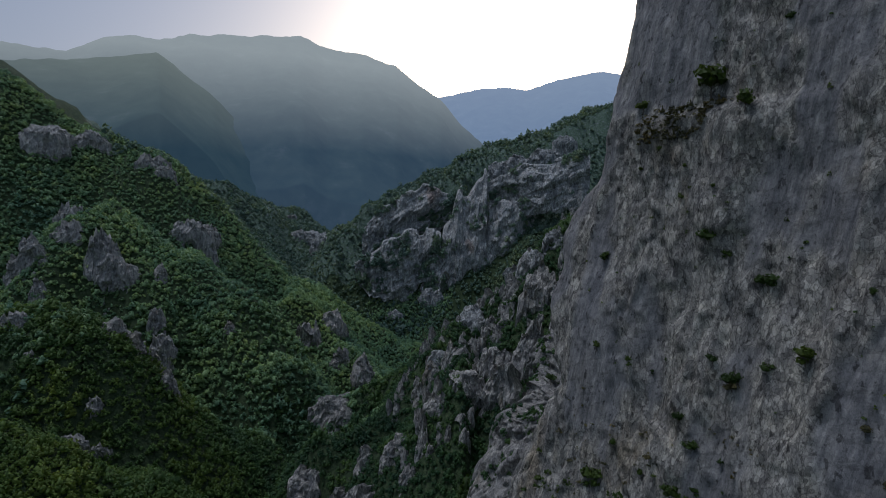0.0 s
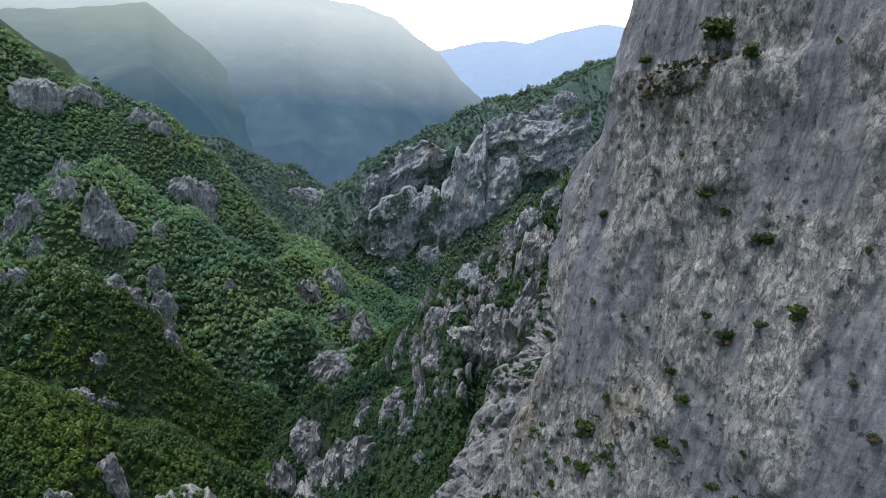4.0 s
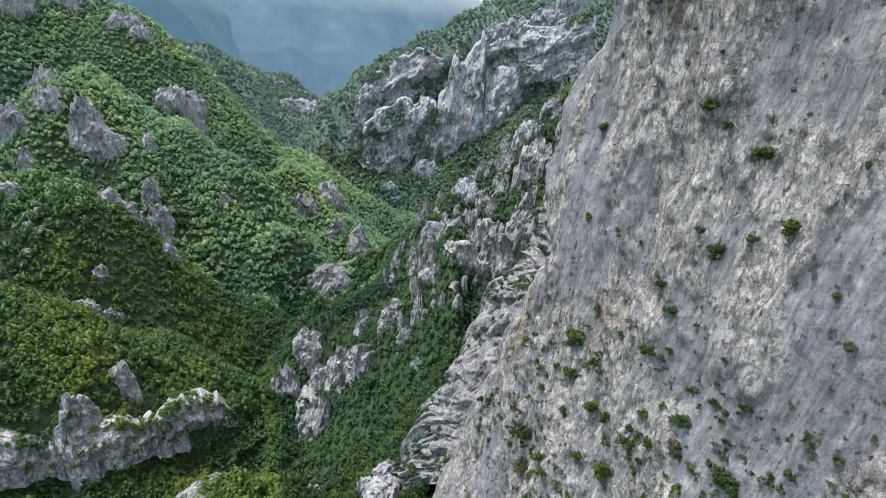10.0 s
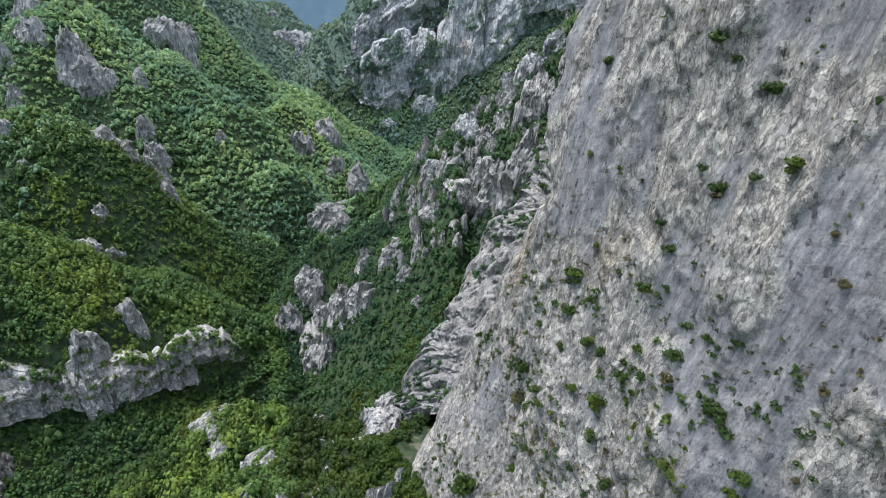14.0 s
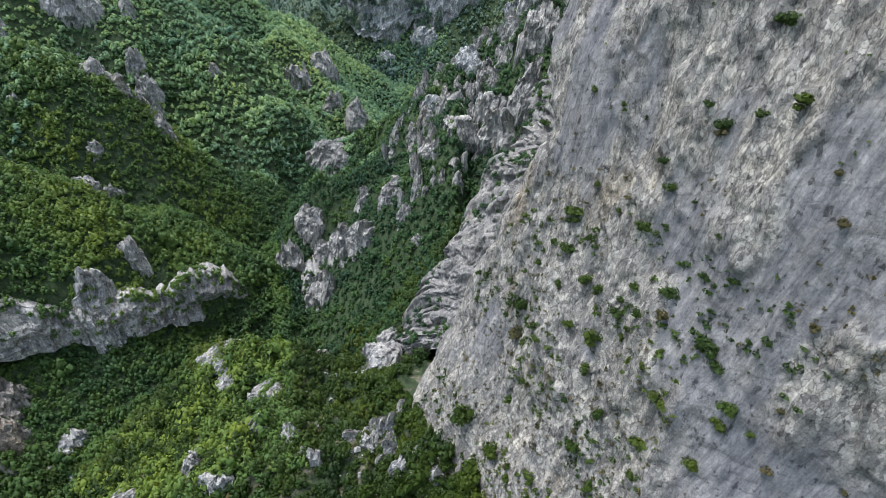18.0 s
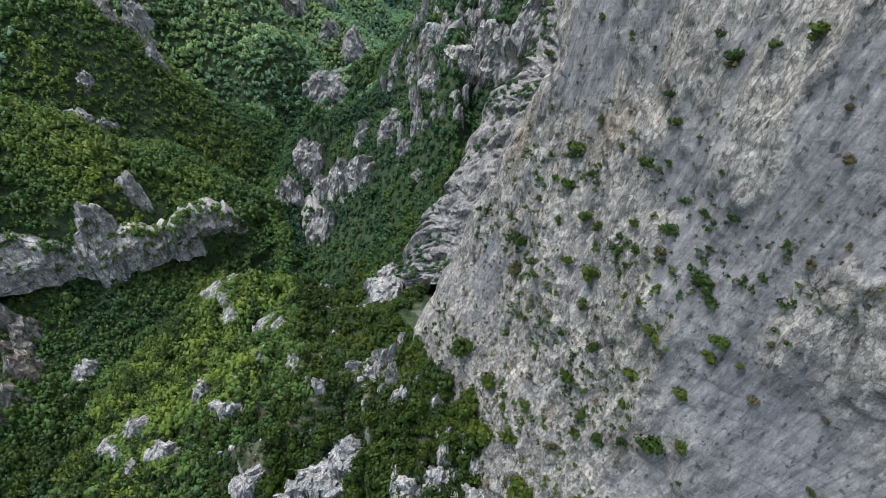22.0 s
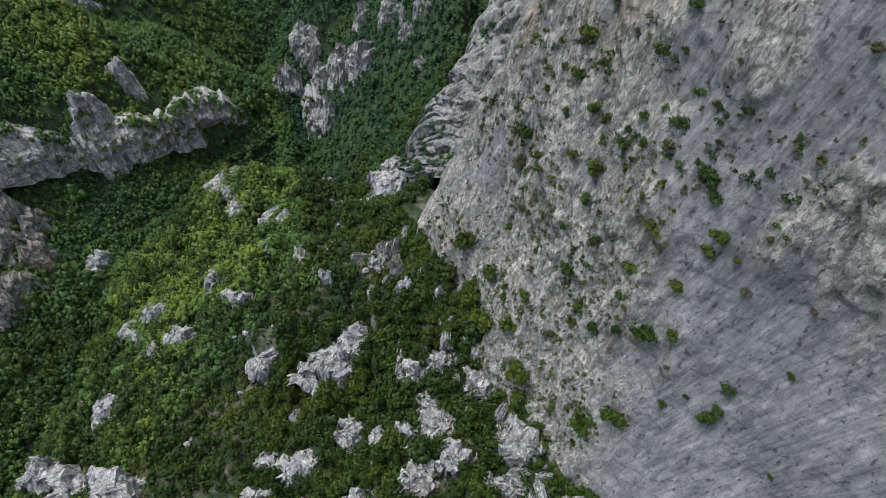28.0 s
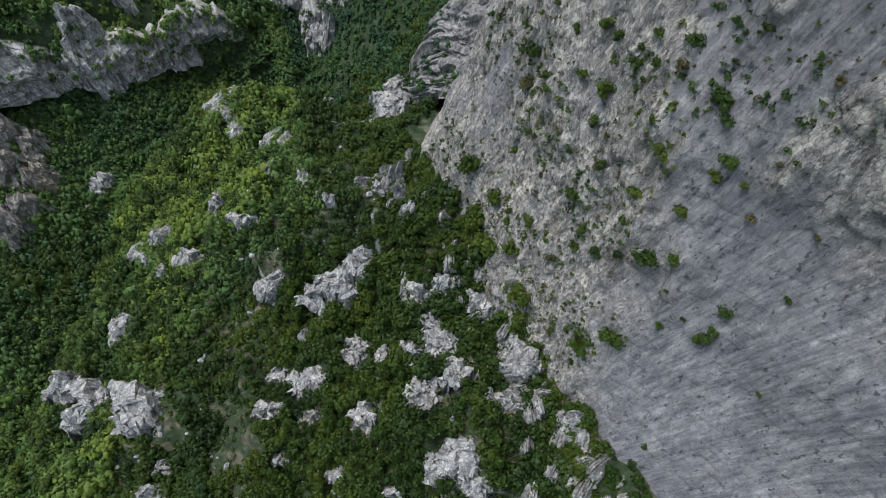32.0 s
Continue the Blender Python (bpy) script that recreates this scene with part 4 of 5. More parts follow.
plant("slope_woods", "green broadleaf woods on the mountain slopes", 0, (-47, 1, 370, 830), SLOPE_CROWNS, LEAF_SLOPE_HAZED, (2.6, 3.7), 9.0, 105, -1.3, (0.85, 1.25), spacing=3.6, fade=(390, 560))
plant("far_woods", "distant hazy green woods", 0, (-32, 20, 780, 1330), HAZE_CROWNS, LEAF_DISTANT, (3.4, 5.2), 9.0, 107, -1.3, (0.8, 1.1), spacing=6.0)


# ---- rock outcrops ----
def crag_mesh(name, w, h, d, seed, material, peaks=3):
    """A limestone crag growing out of a slope: a steep, fluted and broken face towards -y under a jagged brow, its back and foot buried in the hill."""
    rng = np.random.default_rng(seed)
    cols, levels = (40, 32) if w > 9 else (26, 24)
    t = np.linspace(-1, 1, cols)[None, :]
    q = np.concatenate([np.linspace(-1.3, 1, levels - 9), np.linspace(1.08, 2, 9)])[:, None]
    sx = t * 0.5 * w
    # brow: a few peaks of uneven height, lower towards the ends
    brow = np.zeros_like(t)
    for k in range(2 + int(peaks)):
        c, wide = rng.uniform(-0.75, 0.75) if k else rng.uniform(-0.3, 0.3), rng.uniform(0.16, 0.45)
        brow = np.maximum(brow, rng.uniform(0.55, 1.0) * (1 if k else 1.3) * np.clip(1.25 - np.abs((t - c) / wide) ** rng.uniform(1.2, 2.5), 0, 1))
    brow = h * (0.62 + 0.38 * brow / brow.max()) * np.clip(1.05 - np.abs(t) ** 3.5, 0.05, 1)
    brow = brow * (1 + 0.18 * fbm(sx / (0.10 * w), sx * 0, 0.3, 3, seed + 1) + 0.12 * blocks(sx, sx * 0, 0.09 * w, 1.0, seed + 2))
    up = np.where(q < 1, np.clip(q, -1.3, 1), 1 - 0.9 * (q - 1) ** 1.5)
    z = np.where(q < 0, q * (h + 0.5 * w), up * brow)
    bow = np.sqrt(np.clip(1 - 0.92 * t * t, 0, 1))
    y = -0.5 * d * bow * (1 - 0.42 * np.clip(q, 0, 1)) + np.where(q > 1, (q - 1) * 1.5 * d * bow, 0) + np.where(q < 0, q * 0.25 * h, 0)
    x = np.broadcast_to(sx, y.shape) * (1 - 0.18 * np.clip(q, 0, 1) + np.where(q < 0, -0.2 * q, 0))
    g = 0.09 * math.sqrt(w * h) + 0.25
    wx, wz = x + g * fbm(x / (3 * g), z / (3 * g), 1.0, 3, seed + 5), z + g * fbm(x / (3 * g), z / (3 * g), 2.0, 3, seed + 6)
    out = 1.5 * g * fbm(wx / (5 * g), wz / (9 * g), y / (6 * g), 3, seed + 7) + 0.5 * g * ridged(wx / (3 * g), wz / (6 * g), y / (5 * g), 3, seed + 8)
    out = out + 0.8 * g * blocks(wx + 0.5 * y, wz, 2.2 * g, 3.6 * g, seed + 9) + 0.35 * g * blocks(wx, wz + 0.5 * y, 0.9 * g, 1.2 * g, seed + 10)
    y = y - out * np.where(q > 1, 0.5, 1)
    z = z + 0.5 * g * fbm(x / g, y / g, z / g, 2, seed + 11) + np.where(q > 1, 0.7 * out, 0)
    return mesh_from(name, np.stack([x, y, z], -1).reshape(-1, 3), grid_faces(levels, cols), [material], smooth_shade=False)


def knoll_mesh(name, w, h, d, seed, material, peaks=3):
    """A weathered limestone outcrop: blocky pinnacles of uneven height grown together, its foot far below z = 0."""
    rng = np.random.default_rng(seed)
    n, m = (44, 34) if w > 9 else (26, 22)
    x, y = np.meshgrid(np.linspace(-0.75, 0.75, n) * w, np.linspace(-0.75, 0.75, m) * d)
    x, y = x + 0.35 * w / n * rng.uniform(-1, 1, x.shape), y + 0.35 * d / m * rng.uniform(-1, 1, x.shape)
    wx, wy = x + 0.10 * w * fbm(x / (0.3 * w), y / (0.3 * w), 1.0, 3, seed), y + 0.10 * w * fbm(x / (0.3 * w), y / (0.3 * w), 2.0, 3, seed + 1)
    z, reach = np.full(x.shape, -9.0 * h), np.full(x.shape, 9.0)
    for k in range(4 + peaks):
        rho, a = (math.sqrt(rng.uniform(0, 1)) if k else 0.0), rng.uniform(0, 2 * math.pi)
        px, py = 0.36 * w * rho * math.cos(a), 0.36 * d * rho * math.sin(a)
        r, turn, power = 0.5 * w * rng.uniform(0.32, 0.58), rng.uniform(0, math.pi), rng.uniform(1.6, 4.0)
        u, v = (wx - px) * math.cos(turn) + (wy - py) * math.sin(turn), (wy - py) * math.cos(turn) - (wx - px) * math.sin(turn)
        e = (np.abs(u / r) ** power + np.abs(v / (0.75 * r)) ** power) ** (1 / power)
        tall = h * rng.uniform(0.5, 1.05) * (1 - 0.45 * rho)
        top = tall * (1 - 0.3 * e) + (rng.normal(0, 0.3) * u + rng.normal(0, 0.3) * v) * smooth(1.2, 0.4, e)
        side = tall * (1.0 - 2.6 * np.maximum(e - rng.uniform(0.55, 0.85), 0))
        side = np.where(side < 0, 5 * side, side)
        z, reach = np.maximum(z, np.minimum(top, side)), np.minimum(reach, e)
    s = 0.3 * min(w, h)
    z = z + 0.30 * s * blocks(wx, wy, 0.10 * w, 0.12 * w, seed + 11) + 0.25 * s * fbm(x / (0.08 * w), y / (0.08 * w), 0, 2, seed + 7)
    z = np.maximum(z, -1.1 * h - 0.7 * w)
    g = 0.5 * s + 0.4
    x = x + 0.55 * g * fbm(x / (2 * g), y / (2 * g), z / g, 3, seed + 21) + 0.4 * g * blocks(x + y, z, 1.2 * g, 1.0 * g, seed + 23)
    y = y + 0.55 * g * fbm(x / (2 * g), y / (2 * g), z / g, 3, seed + 25) + 0.4 * g * blocks(x - y, z, 1.2 * g, 1.0 * g, seed + 27)
    faces = grid_faces(m, n)
    faces = faces[reach.ravel()[faces].min(1) < 1.3]
    kept, faces = np.unique(faces, return_inverse=True)
    return mesh_from(name, np.stack([x, y, z], -1).reshape(-1, 3)[kept], faces.reshape(-1, 4), [material], smooth_shade=False)


def downhill(x, y):
    """The way the ground falls at a place, as a turn about z for a face that looks towards -y."""
    gx = float(ground_at(np.array([x + 6.0]), np.array([y]))[0] - ground_at(np.array([x - 6.0]), np.array([y]))[0])
    gy = float(ground_at(np.array([x]), np.array([y + 6.0]))[0] - ground_at(np.array([x]), np.array([y - 6.0]))[0])
    n, r = math.hypot(gx, gy) + 1e-6, math.hypot(x, y)
    gx, gy = gx / n + 0.9 * x / r, gy / n + 0.9 * y / r
    return math.degrees(math.atan2(-gx, gy))


def set_rocks(rows, label, group, material, seed, lean=0.62):
    for k, (x, y, w, h) in enumerate(rows):
        rng = np.random.default_rng(seed + k)
        d = w * rng.uniform(0.55, 0.85) if h < 40 else 0.45 * w
        near = math.hypot(x, y) < 172
        if near:
            me = knoll_mesh("rock_outcrop", w * 1.5, min(1.3 * h, 0.8 * w) + 3.0, d * 1.3, seed + k, material, 5)
        else:
            me = crag_mesh("rock_outcrop", 1.45 * w, min(0.6 * h, 1.15 * w), 1.2 * d, seed + k, material, rng.integers(3, 6))
        ob = new("rock_outcrop", me)
        z = float(ground_at(np.array([x]), np.array([y]))[0])
        ob.matrix_world = pose(x, y, z - (1.5 if near else 0.5), 0, 0, downhill(x, y) + rng.uniform(-20, 20))
        size = "tall jagged" if h > 1.6 * w else "broad rugged" if w > 1.3 * h else "rugged"
        tagged(ob, f"{size} {label}", "rock", group)


def cliff_band(rows, label, material, seed, leaves, lean=0.25):
    """A long low cliff: rows of bearing, rise of its foot, distance and height; its brow bends back into the slope."""
    az = np.array([row[0] for row in rows])
    length = sum(math.dist(polar(*a[:3])[:2], polar(*b[:3])[:2]) for a, b in zip(rows, rows[1:]))
    size = min(max(rows[0][2] / 340, 1), 2.6)
    cols, levels = int(length / (1.1 * size ** 0.6)), 46
    t = np.linspace(0, 1, cols)
    key = np.linspace(0, 1, len(rows))
    foot = np.array([polar(*row[:3]) for row in rows])
    fx, fy, fz = (np.interp(t, key, foot[:, k]) for k in range(3))
    s = t * length
    tall = np.interp(t, key, [row[3] for row in rows]) * (1 + 0.16 * fbm(s / (22 * size), s * 0, 0.5, 4, seed) + 0.10 * blocks(s / size, s * 0, 7.0, 1.0, seed + 1))
    q = np.linspace(-0.3 if size < 1.5 else -0.75, 1.12 if size < 1.5 else 1.06, levels)[:, None]
    nx, ny = -fx / np.hypot(fx, fy), -fy / np.hypot(fx, fy)
    h = np.where(q < 1, q, 1 + 0.35 * (q - 1)) * tall
    back = lean * h + np.where(q > 1, (q - 1) * 3.6 * tall, 0) - 0.10 * tall * np.sin(np.pi * np.clip(q, 0, 1))
    ss, rise = np.broadcast_to(s / size, h.shape), h
    h = h / size
    h = h + 1.5 * fbm(ss / 9, h / 9, 3.0, 2, seed + 8)
    d = 1.0 * blocks(ss / 2, h - 0.15 * ss, 7.0, 3.5, seed + 9) + 2.8 * fbm(ss / 17, h / 20, 0.7, 4, seed + 2) + 1.6 * ridged(ss / 8, h / 16, 1.2, 4, seed + 3) + 0.9 * blocks(ss + fbm(ss / 4, h / 4, 0, 2, seed), h, 4.0, 7.0, seed + 4) + 0.5 * blocks(ss, h, 1.8, 2.6, seed + 5) + 0.3 * blocks(ss, h, 0.9, 1.6, seed + 6)
    x, y, z = fx + nx * (size * d - back), fy + ny * (size * d - back), fz + rise
    ob = new("cliff_band", mesh_from("cliff_band", np.stack([x, y, z], -1).reshape(-1, 3), grid_faces(levels, cols), [material], smooth_shade=False))
    tagged(ob, label, "cliff", kind="structure")
    rng = np.random.default_rng(seed)
    i, j = rng.integers(12, levels - 2, cols), rng.integers(1, cols - 1, cols)
    size = size * rng.uniform(0.7, 2.4, cols)
    low = int(0.80 * levels) if leaves is LEAF_FAR else int(0.12 * levels)
    extra = cols if leaves is LEAF_FAR else 5 * cols
    i, j = np.concatenate([i, rng.integers(low, levels, extra)]), np.concatenate([j, rng.integers(0, cols, extra)])
    size = np.concatenate([size, size.mean() * rng.uniform(0.9, 1.8, extra)])
    if leaves is not LEAF_FAR:
        # whole ledges of woods between bare faces
        wooded = fbm(ss[i, j] / 16, h[i, j] / 9, 5.0, 3, seed + 12) > 0.12
        i, j, size = i[wooded], j[wooded], size[wooded]
    spots = np.stack([x[i, j], y[i, j], z[i, j] - 0.5 * size], -1)
    forest("cliff_shrubs", "green shrubs clinging to the cliff band", spots, size[:, None] * np.array((1, 1, 1.1)), GORGE_CROWNS, leaves, rng)


cliff_band([(-52, -31.0, 268, 20), (-47.0, -31.7, 267, 19), (-43.2, -32.7, 267, 20), (-41.5, -33.0, 267, 14), (-39.8, -33.4, 268, 22), (-38.4, -33.6, 268, 23), (-36.6, -33.9, 268, 14), (-34.6, -34.2, 268, 19), (-32.8, -34.4, 270, 14), (-31.3, -34.5, 273, 17), (-29.2, -34.4, 277, 20), (-27.4, -34.2, 282, 20), (-25.2, -34.4, 288, 17), (-23.6, -35.0, 293, 11), (-22.4, -35.8, 300, 4)],
           "massive grey limestone cliff band below the wooded hill", ROCK_GREY, 410, LEAF_FAR)
cliff_band([(-18.2, -38.5, 300, 14), (-17, -38.5, 302, 26), (-15.3, -38, 306, 36), (-13.8, -37, 312, 30), (-12.8, -36, 316, 18)],
           "pale rock face above the stream gully", ROCK_PALE, 450, LEAF_FAR)
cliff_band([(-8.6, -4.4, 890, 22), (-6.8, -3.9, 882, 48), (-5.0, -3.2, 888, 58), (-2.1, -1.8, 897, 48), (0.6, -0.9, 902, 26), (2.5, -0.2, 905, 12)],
           "hazy grey limestone cliff across the valley", ROCK_HAZED, 460, LEAF_DISTANT)
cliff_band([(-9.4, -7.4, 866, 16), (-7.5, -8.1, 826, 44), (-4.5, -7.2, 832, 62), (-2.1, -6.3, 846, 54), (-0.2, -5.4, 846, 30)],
           "hazy grey limestone cliff across the valley", ROCK_HAZED, 470, LEAF_DISTANT)
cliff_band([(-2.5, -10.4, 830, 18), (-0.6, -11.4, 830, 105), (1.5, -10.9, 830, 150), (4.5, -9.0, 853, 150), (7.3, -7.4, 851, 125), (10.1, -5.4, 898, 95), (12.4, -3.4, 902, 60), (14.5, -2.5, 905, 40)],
           "hazy grey limestone cliff across the valley", ROCK_HAZED, 480, LEAF_DISTANT)
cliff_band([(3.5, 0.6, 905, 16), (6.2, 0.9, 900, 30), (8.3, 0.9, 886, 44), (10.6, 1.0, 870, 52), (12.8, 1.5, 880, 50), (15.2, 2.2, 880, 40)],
           "hazy grey limestone cliff across the valley", ROCK_HAZED, 490, LEAF_DISTANT)



set_rocks(SPUR_ROCKS, "white limestone outcrop among scrub on the spur", "outcrops on the spur", ROCK_PALE, 200)
set_rocks(SPUR_STONES, "pale limestone outcrop in scrub below the wall", "outcrops on the spur", ROCK_PALE, 300)
set_rocks(HILL_CLIFF, "grey limestone buttress under the wooded hill", "buttresses of the hill", ROCK_PALE, 400)
set_rocks(MID_ROCKS, "grey limestone crag standing out of the woods", "crags in the woods", ROCK_GREY, 500)
set_rocks(LEFT_SPIRES, "grey limestone spire on the wooded slope", "crags in the woods", ROCK_PALE, 600)
set_rocks(GULLY_ROCKS, "grey limestone crag above the gully", "crags above the gully", ROCK_GREY, 700)
set_rocks(BROWN_CRAGS, "brownish weathered limestone crag at the bottom of the gorge", "crags in the woods", ROCK_BROWN, 750)
set_rocks(RIBS, "pitted grey limestone rib beside the wall", "ribs beside the wall", ROCK_PALE, 800)
set_rocks(FAR_CLIFFS, "hazy grey limestone cliff across the valley", "cliffs across the valley", ROCK_HAZED, 900)
set_rocks(DISTANT_CLIFFS, "hazy grey cliff far up the valley", "cliffs across the valley", ROCK_HAZED, 1000)


def steep_side():
    """The broken side of the gorge under the wall: knobs and small crags of bare limestone standing out of the woods."""
    rng = np.random.default_rng(905)
    shapes = [crag_mesh("rock_outcrop", 8.0, h, 6.0, 930 + k, ROCK_GREY, 2 + k % 3) for k, h in enumerate((5.0, 6.5, 8.0, 9.5, 11.0, 7.0, 6.0, 12.0))]
    spots = []
    while len(spots) < 170:
        az, r = rng.uniform(-13, 14), math.sqrt(rng.uniform(185 ** 2, 430 ** 2))
        x, y = r * math.sin(radians(az)), r * math.cos(radians(az))
        lush = float(fbm(np.array([x / 40]), np.array([y / 40]), 0, 2, 911)[0])
        if lush < 0.12 - 0.03 * az or az < -0.085 * (r - 290) - 6 or math.hypot(x + 60, y - 190) < 45:
            continue
        s = rng.uniform(0.4, 1.0) * (0.6 + r / 700)
        if any((x - a) ** 2 + (y - b) ** 2 < (5.2 * max(s, c)) ** 2 for a, b, c in spots):
            continue
        spots.append((x, y, s))
    zs = ground_at(np.array([p[0] for p in spots]), np.array([p[1] for p in spots]))
    for k, ((x, y, s), z) in enumerate(zip(spots, zs)):
        ob = new("rock_outcrop", shapes[int(rng.integers(0, 8))])
        ob.matrix_world = pose(x, y, float(z) - 0.8 * s, rng.uniform(-6, 6), rng.uniform(-8, 8), downhill(x, y) + rng.uniform(-35, 35)) @ Matrix.Diagonal((s, s * rng.uniform(0.7, 1.2), s * rng.uniform(0.8, 1.3), 1))
        size = "large" if s > 1.0 else "small" if s < 0.7 else "rugged"
        tagged(ob, f"{size} grey limestone knob in the woods below the wall", "rock", "knobs on the steep side")


steep_side()


# the pitted rib of bare rock behind the wall's free edge: rise, bearing and distance of its left side, bearing of its right side
RIB = [(-4, 15.2, 262, 19), (-8.5, 12.4, 256, 18), (-12, 10.8, 248, 17), (-15.5, 9.4, 240, 16), (-19.3, 9.0, 230, 16), (-20.5, 8.0, 220, 15.5), (-23.5, 4.6, 210, 15), (-27.8, 2.2, 202, 14), (-32.5, -0.9, 193, 12), (-36.0, -3.0, 187, 10), (-39.0, -4.8, 181, 8), (-41.5, -6.0, 176, 6), (-44, -6.5, 172, 4)]


def build_rib():
    """Bare karst running down beside the wall, full of pits, flutes and ledges."""
    levels, cols = 300, 110
    t = np.linspace(0, 1, levels)[:, None]
    key = np.linspace(0, 1, len(RIB))
    el, az0, r0, az1 = (np.interp(t, key, [row[k] for row in RIB]) for k in range(4))
    v = np.linspace(0, 1, cols)[None, :]
    s, w = t * 250, v * (az1 - az0) / 57.3 * r0
    ragged = 3.5 * fbm(s / 14, s * 0, 0.4, 4, 951)
    wide = np.radians(az0 + (az1 - az0) * v) + (1 - v) * ragged / r0
    # the side falls away into the woods at its edge, and steps up towards the wall
    out = r0 - 30 * v + 14 * np.exp(-v * 12)
    tilt = 0.5 + 1.0 * fbm(s / 30, w / 16, 0, 3, 953) - 3.0 * np.exp(-v * 14)
    ws, ww = s + 2 * fbm(s / 6, w / 6, 1, 3, 955), w + 2 * fbm(s / 6, w / 6, 2, 3, 956)
    d = 2.6 * fbm(s / 18, w / 9, 0.7, 4, 957) + 1.0 * ridged(ww / 6, ws / 18, 0.2, 3, 959) + 0.8 * blocks(ww, ws, 3.2, 6.5, 961) + 0.3 * blocks(ww, ws, 1.6, 2.6, 963)
    pits = value_noise(ww / 1.9, ws / 2.4, 0.5, 965)
    d = d - 2.4 * smooth(0.15, 0.5, pits) - 0.5
    x, y, z = out * np.sin(wide) + WALL_N[0] * d, out * np.cos(wide) + WALL_N[1] * d, out * np.tan(np.radians(el + tilt)) + 0.2 * d
    ob = new("rock_rib", mesh_from("rock_rib", np.stack([x, y, z], -1).reshape(-1, 3), grid_faces(levels, cols), [ROCK_PITTED], smooth_shade=True))
    tagged(ob, "pitted grey limestone rib running down beside the wall", "cliff", kind="structure")
    rng = np.random.default_rng(967)
    i, j = rng.integers(4, levels - 4, 1100), rng.integers(1, cols - 1, 1100)
    keep = fbm(s[i, 0] / 20, w[i, j] / 10, 0, 3, 969) > 0.1 - 0.7 * smooth(110, 60, s[i, 0])
    i, j = i[keep], j[keep]
    size = rng.uniform(0.6, 1.9, len(i))
    forest("rib_shrubs", "dark green shrubs in the pits of the rock rib", np.stack([x[i, j], y[i, j], z[i, j] - 0.5 * size], -1), size[:, None] * np.array((1, 1, 1.1)), GORGE_CROWNS, LEAF_SHADED, rng)


build_rib()


def scatter_stones():
    """Loose pale stones and small outcrops all over the spur, too many to count."""
    rng = np.random.default_rng(55)
    x, y, z, g = scatter(rng, 6500, -100, 75, 12, 235)
    keep = clear_of_wall(x, y, z) & (fbm(x / 14, y / 14, 0, 3, 121) > 0.05)
    x, y, z = x[keep], y[keep], z[keep]
    t = (1 + math.sqrt(5)) / 2
    ico = np.array([(-1, t, 0), (1, t, 0), (-1, -t, 0), (1, -t, 0), (0, -1, t), (0, 1, t), (0, -1, -t), (0, 1, -t), (t, 0, -1), (t, 0, 1), (-t, 0, -1), (-t, 0, 1)]) / 1.9
    tris = np.array([(0, 11, 5), (0, 5, 1), (0, 1, 7), (0, 7, 10), (0, 10, 11), (1, 5, 9), (5, 11, 4), (11, 10, 2), (10, 7, 6), (7, 1, 8), (3, 9, 4), (3, 4, 2), (3, 2, 6), (3, 6, 8), (3, 8, 9), (4, 9, 5), (2, 4, 11), (6, 2, 10), (8, 6, 7), (9, 8, 1)])
    n = len(x)
    size = rng.pareto(2.2, n).clip(0, 2.6) * 0.4 + 0.3
    shape = ico[None] * (1 + 0.3 * rng.normal(0, 1, (n, 12, 1))) * (size[:, None] * rng.uniform(0.6, 1.4, (n, 3)))[:, None, :]
    verts = shape + np.stack([x, y, z + 0.15 * size], -1)[:, None, :]
    faces = (tris[None] + 12 * np.arange(n)[:, None, None]).reshape(-1, 3)
    ob = new("stones", mesh_from("stones", verts.reshape(-1, 3), faces, [ROCK_PALE], smooth_shade=False))
    tagged(ob, "loose pale limestone stones among the scrub", "stones", kind="stuff")


scatter_stones()


# ---- single trees and bushes ----
def trunk_mesh(name, seed, height, thick, limbs=5):
    """A tapered, slightly crooked trunk with a few limbs, standing on z = 0, for a tree one metre in crown radius."""
    rng = np.random.default_rng(seed)
    verts, faces = [], []

    def limb(a, b, r0, r1):
        a, b = np.array(a, float), np.array(b, float)
        mid = (a + b) / 2 + rng.normal(0, 0.05, 3)
        axis = (b - a) / np.linalg.norm(b - a)
        s = np.cross(axis, (0.3, 0.9, 0.2))
        s /= np.linalg.norm(s)
        t = np.cross(axis, s)
        start = len(verts)
        for p, r in ((a, r0), (mid, (r0 + r1) / 2), (b, r1)):
            for k in range(6):
                w = k * math.pi / 3
                verts.append(p + r * (math.cos(w) * s + math.sin(w) * t))
        faces.extend((grid_faces(3, 6, wrap=True) + start).tolist())

    top = np.array((rng.normal(0, 0.06), rng.normal(0, 0.06), height))
    limb((0, 0, -0.35), top, thick, 0.55 * thick)
    for k in range(limbs):
        w = 2 * math.pi * (k + rng.uniform(-0.3, 0.3)) / limbs
        root = top * rng.uniform(0.55, 1.0)
        limb(root, root + np.array((0.55 * math.cos(w), 0.55 * math.sin(w), rng.uniform(0.25, 0.6))), 0.5 * thick, 0.15 * thick)
    return mesh_from(name, np.array(verts), faces, [BARK])


def foliage_mesh(name, seed, leaves, lobes, leaf, material, squash=0.85):
    v = full_crown(seed, leaves, lobes, leaf, 4, squash)
    return mesh_from(name, v.reshape(-1, 3), np.arange(v.shape[0] * 4).reshape(-1, 4), [material], smooth_shade=False)


def plant_kind(kind, seed, crown, trunk, crown_name, trunk_name):
    base = new(kind)
    base.empty_display_size = 0.2
    part(trunk_name, trunk, base)
    part(crown_name, crown, base)
    return base


